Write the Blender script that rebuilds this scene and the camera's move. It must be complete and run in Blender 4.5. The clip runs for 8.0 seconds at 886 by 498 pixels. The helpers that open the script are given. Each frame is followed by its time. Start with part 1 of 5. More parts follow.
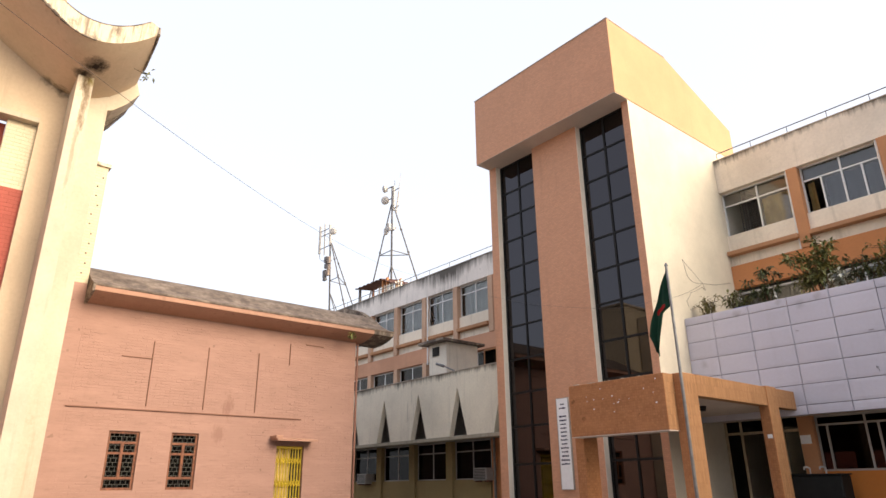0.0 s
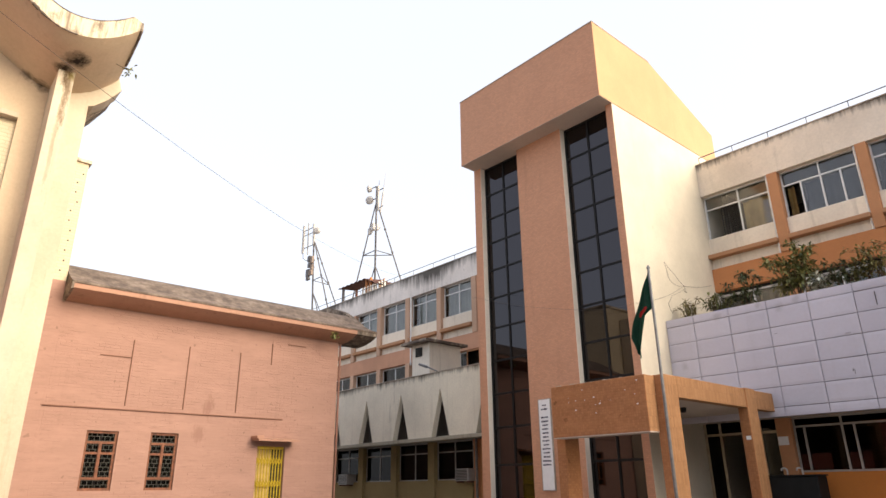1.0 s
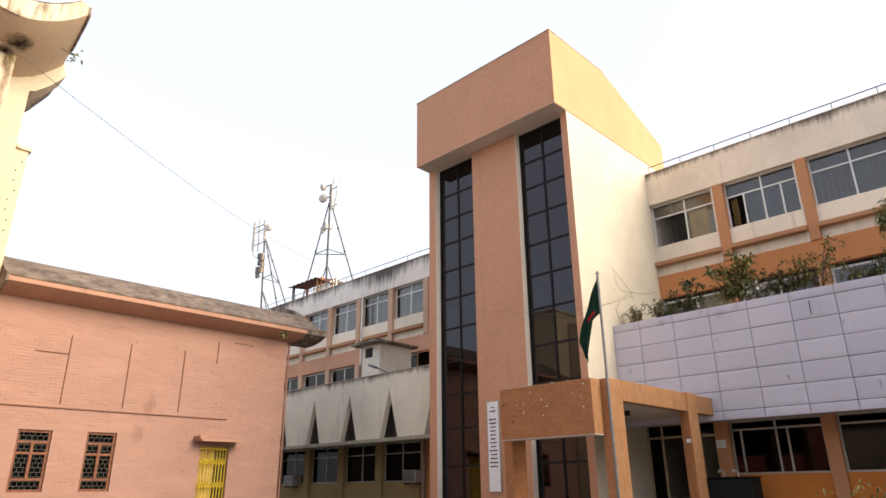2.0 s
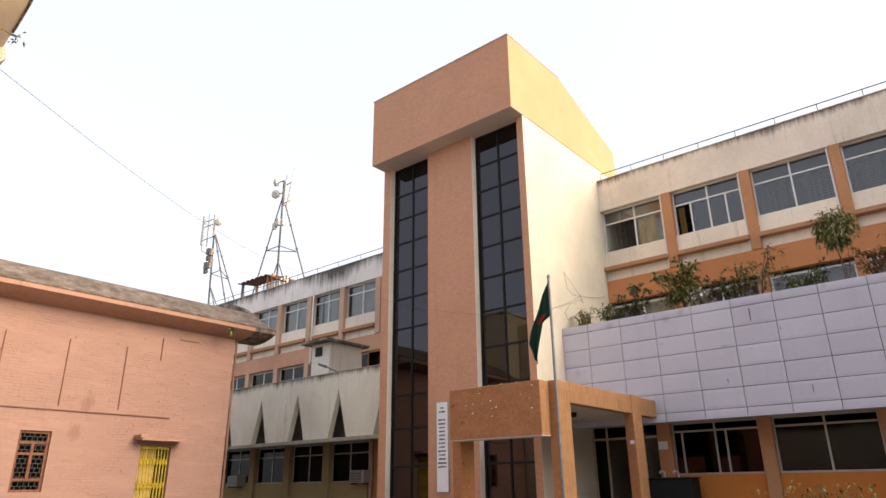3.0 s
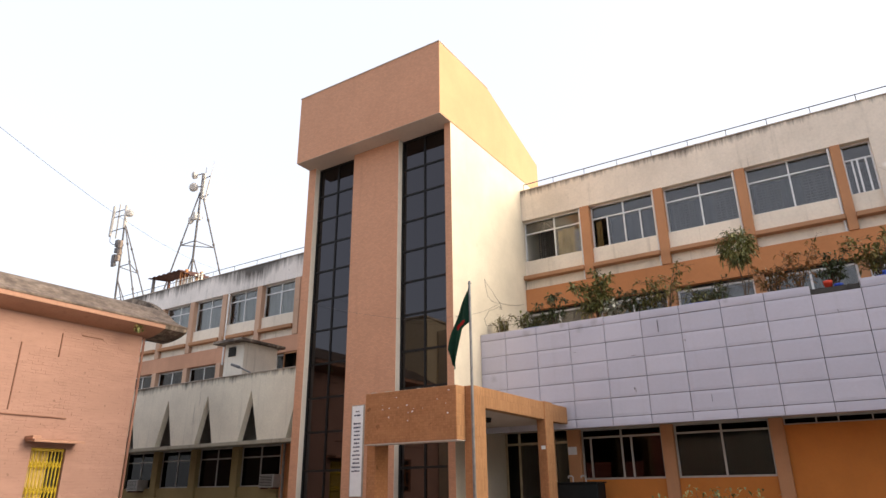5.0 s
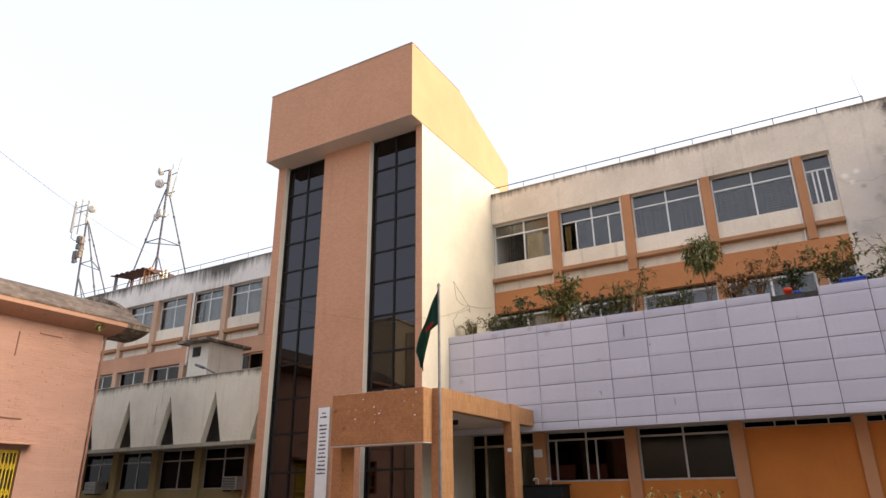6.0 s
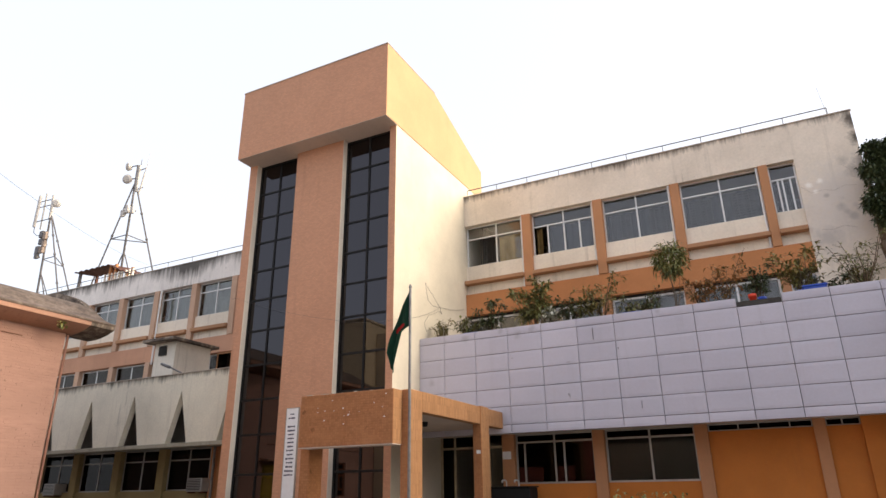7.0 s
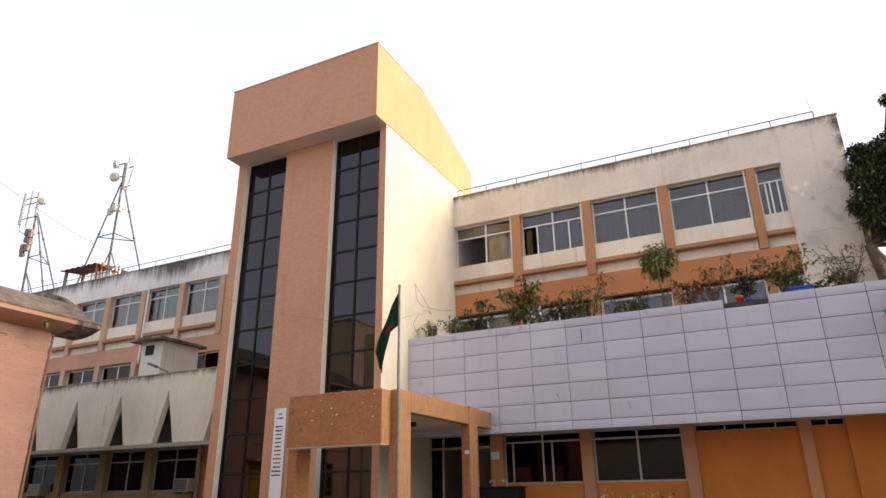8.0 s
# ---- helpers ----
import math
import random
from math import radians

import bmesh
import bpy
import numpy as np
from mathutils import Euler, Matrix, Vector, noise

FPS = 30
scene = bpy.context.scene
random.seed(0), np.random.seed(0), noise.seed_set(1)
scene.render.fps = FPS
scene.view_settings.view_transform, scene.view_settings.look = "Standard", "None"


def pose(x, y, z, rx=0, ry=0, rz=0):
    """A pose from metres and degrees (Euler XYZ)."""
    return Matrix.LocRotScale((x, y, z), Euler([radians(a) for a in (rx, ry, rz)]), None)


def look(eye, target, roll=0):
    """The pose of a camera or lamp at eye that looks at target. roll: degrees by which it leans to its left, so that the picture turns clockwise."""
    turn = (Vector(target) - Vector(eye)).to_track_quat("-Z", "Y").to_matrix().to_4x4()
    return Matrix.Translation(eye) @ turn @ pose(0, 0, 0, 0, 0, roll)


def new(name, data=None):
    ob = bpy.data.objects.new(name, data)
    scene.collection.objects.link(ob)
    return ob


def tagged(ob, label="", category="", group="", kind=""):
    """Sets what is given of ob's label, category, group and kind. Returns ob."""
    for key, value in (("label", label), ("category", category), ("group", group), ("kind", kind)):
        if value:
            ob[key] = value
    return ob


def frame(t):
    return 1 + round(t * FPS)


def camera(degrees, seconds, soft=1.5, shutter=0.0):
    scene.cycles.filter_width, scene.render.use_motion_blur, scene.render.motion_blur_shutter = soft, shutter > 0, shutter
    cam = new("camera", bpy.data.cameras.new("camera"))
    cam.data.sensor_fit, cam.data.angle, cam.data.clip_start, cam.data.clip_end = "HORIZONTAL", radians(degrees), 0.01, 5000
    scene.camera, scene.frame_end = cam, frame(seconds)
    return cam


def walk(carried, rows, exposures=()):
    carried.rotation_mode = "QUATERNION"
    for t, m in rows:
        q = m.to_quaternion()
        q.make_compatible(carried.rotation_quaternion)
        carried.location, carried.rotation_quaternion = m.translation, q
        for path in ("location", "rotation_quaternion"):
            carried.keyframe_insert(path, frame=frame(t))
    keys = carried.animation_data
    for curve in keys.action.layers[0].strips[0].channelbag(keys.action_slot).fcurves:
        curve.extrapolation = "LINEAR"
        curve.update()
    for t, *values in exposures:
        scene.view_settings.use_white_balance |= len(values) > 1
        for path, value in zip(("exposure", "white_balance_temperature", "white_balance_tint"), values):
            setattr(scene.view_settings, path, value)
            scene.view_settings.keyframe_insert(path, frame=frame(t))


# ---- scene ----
cam = camera(68.42, 8.0)
PATH = [
    (0, pose(0, 0, 1.6, 110.051, 0.582, 50.246)),
    (0.5, pose(0, 0, 1.6, 110.059, 0.564, 49.973)),
    (1, pose(0, 0, 1.6, 110.087, 0.551, 48.739)),
    (1.5, pose(0, 0, 1.6, 110.139, 0.534, 46.658)),
    (3, pose(0, 0, 1.6, 110.151, 0.552, 40.019)),
    (3.5, pose(0, 0, 1.6, 110.155, 0.562, 38.190)),
    (4, pose(0, 0, 1.6, 110.184, 0.583, 36.287)),
    (4.5, pose(0, 0, 1.6, 110.310, 0.590, 34.452)),
    (6, pose(0, 0, 1.6, 110.579, 0.618, 30.013)),
    (6.5, pose(0, 0, 1.6, 110.647, 0.616, 28.654)),
    (7, pose(0, 0, 1.6, 110.693, 0.616, 27.415)),
    (7.5, pose(0, 0, 1.6, 110.710, 0.650, 26.634)),
    (8, pose(0, 0, 1.6, 110.700, 0.648, 26.439)),
]
walk(cam, PATH)

# ---- light ----
SUN_AZ, SUN_EL = math.atan2(0.34, 1.0), radians(25)
world = bpy.data.worlds.new("sky")
scene.world = world
world.use_nodes = True
wn = world.node_tree
sky = wn.nodes.new("ShaderNodeTexSky")
sky.sky_type = "NISHITA"
sky.sun_disc = False
sky.sun_elevation = SUN_EL
sky.sun_rotation = math.pi / 2 - SUN_AZ
sky.dust_density = 6.0
sky.air_density = 1.0
sky.ozone_density = 1.0
# thick white haze lies evenly over the clear sky
haze = wn.nodes.new("ShaderNodeMix")
haze.data_type, haze.blend_type = "RGBA", "MIX"
haze.inputs[0].default_value = 0.54
haze.inputs[7].default_value = (5.28, 5.24, 5.45, 1)
wn.links.new(sky.outputs[0], haze.inputs[6])
wn.links.new(haze.outputs[2], wn.nodes["Background"].inputs[0])
wn.nodes["Background"].inputs[1].default_value = 0.15
sun_data = bpy.data.lights.new("sun", "SUN")
sun_data.energy = 2.3
sun_data.angle = radians(48)
sun_data.color = (1.0, 0.87, 0.66)
sun = new("sun", sun_data)
sun_dir = Vector((math.cos(SUN_EL) * math.cos(SUN_AZ), math.cos(SUN_EL) * math.sin(SUN_AZ), math.sin(SUN_EL)))
sun.matrix_world = look(sun_dir * 80, (0, 0, 0))
scene.view_settings.exposure = 0.98


# ---- materials ----
def nodes_of(name):
    m = bpy.data.materials.new(name)
    m.use_nodes = True
    nt = m.node_tree
    return m, nt, nt.nodes["Principled BSDF"]


def ramp(nt, src, stops):
    r = nt.nodes.new("ShaderNodeValToRGB")
    els = r.color_ramp.elements
    while len(els) < len(stops):
        els.new(0.5)
    for e, (p, c) in zip(els, stops):
        e.position, e.color = p, (*c, 1)
    nt.links.new(src, r.inputs[0])
    return r.outputs[0]


def noise_tex(nt, vec, scale, detail=5.0, rough=0.6):
    n = nt.nodes.new("ShaderNodeTexNoise")
    n.inputs["Scale"].default_value, n.inputs["Detail"].default_value, n.inputs["Roughness"].default_value = scale, detail, rough
    nt.links.new(vec, n.inputs["Vector"])
    return n.outputs["Fac"]


def coords(nt, scale=(1, 1, 1)):
    g = nt.nodes.new("ShaderNodeNewGeometry")
    mp = nt.nodes.new("ShaderNodeMapping")
    mp.inputs["Scale"].default_value = scale
    nt.links.new(g.outputs["Position"], mp.inputs["Vector"])
    return mp.outputs[0]


def mixc(nt, fac, a, b, mode="MIX"):
    m = nt.nodes.new("ShaderNodeMix")
    m.data_type, m.blend_type = "RGBA", mode
    for s, v in ((m.inputs[0], fac), (m.inputs[6], a), (m.inputs[7], b)):
        if isinstance(v, (int, float)):
            s.default_value = v
        elif isinstance(v, tuple):
            s.default_value = (*v, 1)
        else:
            nt.links.new(v, s)
    return m.outputs[2]


def bump(nt, bs, height, strength, dist=0.01):
    b = nt.nodes.new("ShaderNodeBump")
    b.inputs["Strength"].default_value, b.inputs["Distance"].default_value = strength, dist
    nt.links.new(height, b.inputs["Height"])
    nt.links.new(b.outputs[0], bs.inputs["Normal"])


def plaster(name, colour, dirt=(0.25, 0.22, 0.18), amount=0.5, streaks=0.5, rough=0.85, tint=0.08):
    """Painted plaster: broad blotches, rain streaks, fine grain."""
    m, nt, bs = nodes_of(name)
    base = coords(nt)
    big = noise_tex(nt, base, 0.55, 6, 0.62)
    fine = noise_tex(nt, base, 14, 4)
    streak = noise_tex(nt, coords(nt, (2.6, 2.6, 0.16)), 1.6, 6, 0.65)
    dark = tuple(c * (1 - tint * 2.2) for c in colour)
    col = mixc(nt, ramp(nt, big, [(0.35, (0, 0, 0)), (0.65, (1, 1, 1))]), dark, colour)
    col = mixc(nt, ramp(nt, streak, [(0.56, (0, 0, 0)), (0.78, (streaks,) * 3)]), col, dirt)
    col = mixc(nt, ramp(nt, noise_tex(nt, base, 2.3, 8, 0.7), [(0.62, (0, 0, 0)), (0.8, (amount,) * 3)]), col, dirt)
    col = mixc(nt, ramp(nt, fine, [(0.3, (0, 0, 0)), (0.7, (0.12,) * 3)]), col, dirt)
    nt.links.new(col, bs.inputs["Base Color"])
    bs.inputs["Roughness"].default_value = rough
    bs.inputs["Specular IOR Level"].default_value = 0.08
    bump(nt, bs, fine, 0.35, 0.01)
    return m


def dripped(name, colour, dirt, top, reach, base_dirt=0.3, lo=1.26):
    """Plaster under an open edge: black rain runs that start at the edge and fade out below."""
    m = plaster(name, colour, dirt, base_dirt, 0.25)
    nt = m.node_tree
    bs = nt.nodes["Principled BSDF"]
    src = bs.inputs["Base Color"].links[0].from_socket
    g = nt.nodes.new("ShaderNodeNewGeometry")
    sep = nt.nodes.new("ShaderNodeSeparateXYZ")
    nt.links.new(g.outputs["Position"], sep.inputs[0])
    mr = nt.nodes.new("ShaderNodeMapRange")
    mr.inputs["From Min"].default_value, mr.inputs["From Max"].default_value = top - reach, top
    nt.links.new(sep.outputs[2], mr.inputs["Value"])
    run = noise_tex(nt, coords(nt, (3.4, 3.4, 0.22)), 2.2, 8, 0.72)
    broad = noise_tex(nt, coords(nt, (0.5, 0.5, 0.3)), 1.0, 3, 0.5)
    total = nt.nodes.new("ShaderNodeMath")
    nt.links.new(run, total.inputs[0])
    nt.links.new(broad, total.inputs[1])
    prod = nt.nodes.new("ShaderNodeMath")
    prod.operation = "MULTIPLY_ADD"
    prod.inputs[1].default_value = 0.62
    nt.links.new(mr.outputs[0], prod.inputs[0])
    nt.links.new(total.outputs[0], prod.inputs[2])
    mr2 = nt.nodes.new("ShaderNodeMapRange")
    mr2.inputs["From Min"].default_value, mr2.inputs["From Max"].default_value = lo, lo + 0.36
    mr2.inputs["To Max"].default_value = 0.9
    nt.links.new(prod.outputs[0], mr2.inputs["Value"])
    nt.links.new(mixc(nt, mr2.outputs[0], src, dirt), bs.inputs["Base Color"])
    return m


def mottled(name, dark, mid, pale):
    """Old exposed concrete: soot, lichen and worn patches at two scales."""
    m, nt, bs = nodes_of(name)
    a = noise_tex(nt, coords(nt), 3.2, 9, 0.74)
    b = noise_tex(nt, coords(nt), 1.3, 6, 0.65)
    add = nt.nodes.new("ShaderNodeMath")
    add.operation = "MULTIPLY_ADD"
    add.inputs[1].default_value = 0.6
    nt.links.new(b, add.inputs[0])
    nt.links.new(a, add.inputs[2])
    col = ramp(nt, add.outputs[0], [(0.60, dark), (0.80, mid), (1.0, pale)])
    nt.links.new(col, bs.inputs["Base Color"])
    bs.inputs["Roughness"].default_value = 0.92
    bs.inputs["Specular IOR Level"].default_value = 0.2
    bump(nt, bs, a, 0.6, 0.02)
    return m


def streaked(name, colour, dirt):
    """Pale concrete with heavy brown rain runs."""
    m, nt, bs = nodes_of(name)
    run = noise_tex(nt, coords(nt, (3.0, 3.0, 0.35)), 3.0, 8, 0.7)
    spot = noise_tex(nt, coords(nt), 2.0, 8, 0.72)
    col = mixc(nt, ramp(nt, run, [(0.47, (0, 0, 0)), (0.66, (0.75,) * 3)]), colour, dirt)
    col = mixc(nt, ramp(nt, spot, [(0.54, (0, 0, 0)), (0.7, (0.8,) * 3)]), col, tuple(c * 0.6 for c in dirt))
    nt.links.new(col, bs.inputs["Base Color"])
    bs.inputs["Roughness"].default_value = 0.9
    bump(nt, bs, spot, 0.4, 0.015)
    return m


def soot_spot(m, at, radius, colour, strength=0.9):
    """A ragged dark stain round one place."""
    nt = m.node_tree
    bs = nt.nodes["Principled BSDF"]
    src = bs.inputs["Base Color"].links[0].from_socket
    g = nt.nodes.new("ShaderNodeNewGeometry")
    d = nt.nodes.new("ShaderNodeVectorMath")
    d.operation = "DISTANCE"
    d.inputs[1].default_value = at
    nt.links.new(g.outputs["Position"], d.inputs[0])
    add = nt.nodes.new("ShaderNodeMath")
    add.operation = "MULTIPLY_ADD"
    add.inputs[1].default_value = radius * 1.6
    nt.links.new(noise_tex(nt, coords(nt), 5.0, 6, 0.7), add.inputs[0])
    nt.links.new(d.outputs["Value"], add.inputs[2])
    mr = nt.nodes.new("ShaderNodeMapRange")
    mr.inputs["From Min"].default_value, mr.inputs["From Max"].default_value = radius * 1.0, radius * 1.7
    mr.inputs["To Min"].default_value, mr.inputs["To Max"].default_value = strength, 0.0
    nt.links.new(add.outputs[0], mr.inputs["Value"])
    nt.links.new(mixc(nt, mr.outputs[0], src, colour), bs.inputs["Base Color"])


def rain_run(m, at, width, length, colour, strength=0.85):
    """A ragged brown run below one place, thinning out downwards."""
    nt = m.node_tree
    bs = nt.nodes["Principled BSDF"]
    src = bs.inputs["Base Color"].links[0].from_socket
    g = nt.nodes.new("ShaderNodeNewGeometry")
    sub = nt.nodes.new("ShaderNodeVectorMath")
    sub.operation = "SUBTRACT"
    sub.inputs[1].default_value = at
    nt.links.new(g.outputs["Position"], sub.inputs[0])
    mul = nt.nodes.new("ShaderNodeVectorMath")
    mul.operation = "MULTIPLY"
    mul.inputs[1].default_value = (1 / width, 1 / width, 1 / length)
    nt.links.new(sub.outputs[0], mul.inputs[0])
    ln = nt.nodes.new("ShaderNodeVectorMath")
    ln.operation = "LENGTH"
    nt.links.new(mul.outputs[0], ln.inputs[0])
    add = nt.nodes.new("ShaderNodeMath")
    add.operation = "MULTIPLY_ADD"
    add.inputs[1].default_value = 2.6
    nt.links.new(noise_tex(nt, coords(nt, (1, 1, 0.35)), 9.0, 7, 0.75), add.inputs[0])
    nt.links.new(ln.outputs["Value"], add.inputs[2])
    mr = nt.nodes.new("ShaderNodeMapRange")
    mr.inputs["From Min"].default_value, mr.inputs["From Max"].default_value = 1.6, 2.15
    mr.inputs["To Min"].default_value, mr.inputs["To Max"].default_value = strength, 0.0
    nt.links.new(add.outputs[0], mr.inputs["Value"])
    nt.links.new(mixc(nt, mr.outputs[0], src, colour), bs.inputs["Base Color"])


def plain(name, colour, rough=0.6, metal=0.0, vary=0.12, scale=6.0, spec=0.4):
    m, nt, bs = nodes_of(name)
    n = noise_tex(nt, coords(nt), scale, 5, 0.65)
    lo = tuple(c * (1 - vary * 1.6) for c in colour)
    hi = tuple(min(1, c * (1 + vary)) for c in colour)
    nt.links.new(ramp(nt, n, [(0.3, lo), (0.7, hi)]), bs.inputs["Base Color"])
    bs.inputs["Roughness"].default_value, bs.inputs["Metallic"].default_value = rough, metal
    bs.inputs["Specular IOR Level"].default_value = spec
    return m


def tiled(name, colour, joint, w, h, plane="xz", rough=0.5, var=0.1, joint_size=0.006, dirt=0.3, strength=0.4, offset=0.5, smooth=0.1, specks=0.0):
    """Small tiles or painted bricks whose courses are finer than the camera can part."""
    m, nt, bs = nodes_of(name)
    g = nt.nodes.new("ShaderNodeNewGeometry")
    sep = nt.nodes.new("ShaderNodeSeparateXYZ")
    nt.links.new(g.outputs["Position"], sep.inputs[0])
    add = nt.nodes.new("ShaderNodeMath")
    nt.links.new(sep.outputs[0], add.inputs[0])
    nt.links.new(sep.outputs[1], add.inputs[1])
    comb = nt.nodes.new("ShaderNodeCombineXYZ")
    nt.links.new(add.outputs[0], comb.inputs[0])
    nt.links.new(sep.outputs[2], comb.inputs[1])
    br = nt.nodes.new("ShaderNodeTexBrick")
    br.offset = offset
    br.inputs["Scale"].default_value = 1.0
    br.inputs["Brick Width"].default_value, br.inputs["Row Height"].default_value = w, h
    br.inputs["Mortar Size"].default_value, br.inputs["Mortar Smooth"].default_value = joint_size, smooth
    br.inputs["Color1"].default_value = (*[min(1, c * (1 + var)) for c in colour], 1)
    br.inputs["Color2"].default_value = (*[c * (1 - var) for c in colour], 1)
    br.inputs["Mortar"].default_value = (*joint, 1)
    nt.links.new(comb.outputs[0], br.inputs["Vector"])
    base = coords(nt)
    big = noise_tex(nt, base, 0.7, 6, 0.65)
    col = mixc(nt, ramp(nt, big, [(0.35, (0.16,) * 3), (0.65, (0, 0, 0))]), br.outputs["Color"], tuple(c * 0.6 for c in colour))
    col = mixc(nt, ramp(nt, noise_tex(nt, coords(nt, (2, 2, 0.2)), 1.8, 7, 0.7), [(0.58, (0, 0, 0)), (0.8, (dirt,) * 3)]), col, tuple(c * 0.45 for c in colour))
    if specks:
        col = mixc(nt, ramp(nt, noise_tex(nt, base, 7.0, 1, 0.4), [(0.735, (0, 0, 0)), (0.76, (specks,) * 3)]), col, tuple(c * 0.35 for c in colour))
        patch = noise_tex(nt, coords(nt, (1, 0.5, 2.2)), 1.7, 6, 0.7)
        col = mixc(nt, ramp(nt, patch, [(0.45, (0, 0, 0)), (0.68, (0.5,) * 3)]), col, tuple(min(1, c * 1.22) for c in colour))
        course = noise_tex(nt, coords(nt, (2.2, 2.2, 13)), 1.1, 5, 0.7)
        col = mixc(nt, ramp(nt, course, [(0.55, (0, 0, 0)), (0.70, (0.5,) * 3)]), col, tuple(c * 0.72 for c in colour))
    nt.links.new(col, bs.inputs["Base Color"])
    bs.inputs["Roughness"].default_value = rough
    bs.inputs["Specular IOR Level"].default_value = 0.1
    inv = nt.nodes.new("ShaderNodeMath")
    inv.operation = "SUBTRACT"
    inv.inputs[0].default_value = 1.0
    nt.links.new(br.outputs["Fac"], inv.inputs[1])
    bump(nt, bs, inv.outputs[0], strength, 0.008)
    return m


def glass(name, tint, gloss=0.12, rough=0.02, ior=1.5, sheen=(0.95, 0.90, 0.91)):
    m, nt, bs = nodes_of(name)
    nt.nodes.remove(bs)
    tr, gl, mx = nt.nodes.new("ShaderNodeBsdfTransparent"), nt.nodes.new("ShaderNodeBsdfGlossy"), nt.nodes.new("ShaderNodeMixShader")
    tr.inputs[0].default_value = (*tint, 1)
    gl.inputs["Color"].default_value = (*sheen, 1)
    gl.inputs["Roughness"].default_value = rough
    r0 = ((ior - 1) / (ior + 1)) ** 2
    lw, pw = nt.nodes.new("ShaderNodeLayerWeight"), nt.nodes.new("ShaderNodeMath")
    lw.inputs["Blend"].default_value = 0.5
    pw.operation = "POWER"
    pw.inputs[1].default_value = 5.0
    nt.links.new(lw.outputs["Facing"], pw.inputs[0])
    ad = nt.nodes.new("ShaderNodeMath")
    ad.operation, ad.use_clamp = "MULTIPLY_ADD", True
    ad.inputs[1].default_value, ad.inputs[2].default_value = 1 - r0, r0 + gloss
    nt.links.new(pw.outputs[0], ad.inputs[0])
    nt.links.new(ad.outputs[0], mx.inputs[0])
    nt.links.new(tr.outputs[0], mx.inputs[1])
    nt.links.new(gl.outputs[0], mx.inputs[2])
    nt.links.new(mx.outputs[0], nt.nodes["Material Output"].inputs[0])
    return m


M_TILE = tiled("terracotta_tile", (0.56, 0.295, 0.185), (0.46, 0.25, 0.165), 0.09, 0.045, rough=0.55, var=0.08, joint_size=0.004, dirt=0.35)
M_FASCIA = tiled("mosaic_tile", (0.36, 0.165, 0.076), (0.30, 0.134, 0.062), 0.05, 0.05, rough=0.6, var=0.14, joint_size=0.005, dirt=0.6, smooth=0.5, offset=0.0, specks=0.55)
# upright tiles; the yellower tone puts sunlight on the side into the colour
M_FASCIASIDE = tiled("sunlit_upright_mosaic_tile", (0.31, 0.165, 0.083), (0.25, 0.128, 0.062), 0.045, 0.20, rough=0.6, var=0.16, joint_size=0.005, dirt=0.75, smooth=0.6, offset=0.0, specks=0.5)
M_CREAM = plaster("cream_paint", (0.69, 0.625, 0.515), (0.40, 0.34, 0.25), 0.3, 0.16)
M_WING = plaster("weathered_cream_plaster", (0.86, 0.77, 0.65), (0.22, 0.18, 0.14), 0.45, 0.4)
M_STAIN = plaster("rain_blackened_plaster", (0.58, 0.50, 0.43), (0.06, 0.055, 0.05), 0.75, 0.95, tint=0.14)
M_WINGTOP = dripped("cream_parapet_plaster", (0.82, 0.72, 0.61), (0.12, 0.10, 0.085), 11.60, 0.42, 0.5)
for spot, size, tone, much in (((2.1, 19.2, 9.3), 0.5, (0.50, 0.46, 0.43), 0.4), ((2.55, 19.2, 8.75), 0.10, (0.2, 0.18, 0.17), 0.6), ((2.3, 19.2, 9.0), 0.07, (0.2, 0.18, 0.17), 0.5),
                              ((1.8, 19.2, 8.0), 0.4, (0.52, 0.48, 0.44), 0.6), ((3.0, 19.2, 11.3), 0.4, (0.07, 0.06, 0.055), 0.9), ((3.02, 19.2, 10.7), 0.34, (0.08, 0.07, 0.06), 0.9), ((3.02, 19.2, 10.0), 0.34, (0.12, 0.1, 0.09), 0.85), ((3.02, 19.2, 9.3), 0.34, (0.16, 0.14, 0.12), 0.8),
                              ((2.22, 19.2, 8.76), 0.17, (0.10, 0.09, 0.085), 0.85), ((2.33, 19.2, 8.60), 0.12, (0.12, 0.10, 0.09), 0.85), ((2.44, 19.2, 8.46), 0.18, (0.10, 0.09, 0.085), 0.85), ((2.62, 19.2, 8.62), 0.12, (0.2, 0.18, 0.17), 0.7), ((2.3, 19.2, 9.4), 1.1, (0.66, 0.60, 0.55), 0.6), ((2.1, 19.2, 8.4), 1.5, (0.68, 0.62, 0.58), 0.6), ((1.75, 19.2, 7.9), 0.5, (0.45, 0.41, 0.38), 0.6), ((2.75, 19.2, 9.75), 0.3, (0.3, 0.27, 0.25), 0.6), ((2.5, 19.2, 10.1), 0.2, (0.36, 0.33, 0.30), 0.5),
                              ((1.58, 19.2, 9.55), 0.13, (0.93, 0.88, 0.82), 0.8), ((1.86, 19.2, 9.62), 0.11, (0.93, 0.88, 0.82), 0.8), ((1.72, 19.2, 9.32), 0.09, (0.93, 0.88, 0.82), 0.7), ((1.95, 19.2, 9.15), 0.10, (0.36, 0.32, 0.29), 0.6)):
    soot_spot(M_WINGTOP, spot, size, tone, much)
M_ORANGE = plaster("orange_paint", (0.55, 0.24, 0.105), (0.26, 0.13, 0.07), 0.3, 0.25)
M_ORANGEFADED = plaster("faded_orange_paint", (0.57, 0.315, 0.21), (0.25, 0.15, 0.1), 0.4, 0.35)
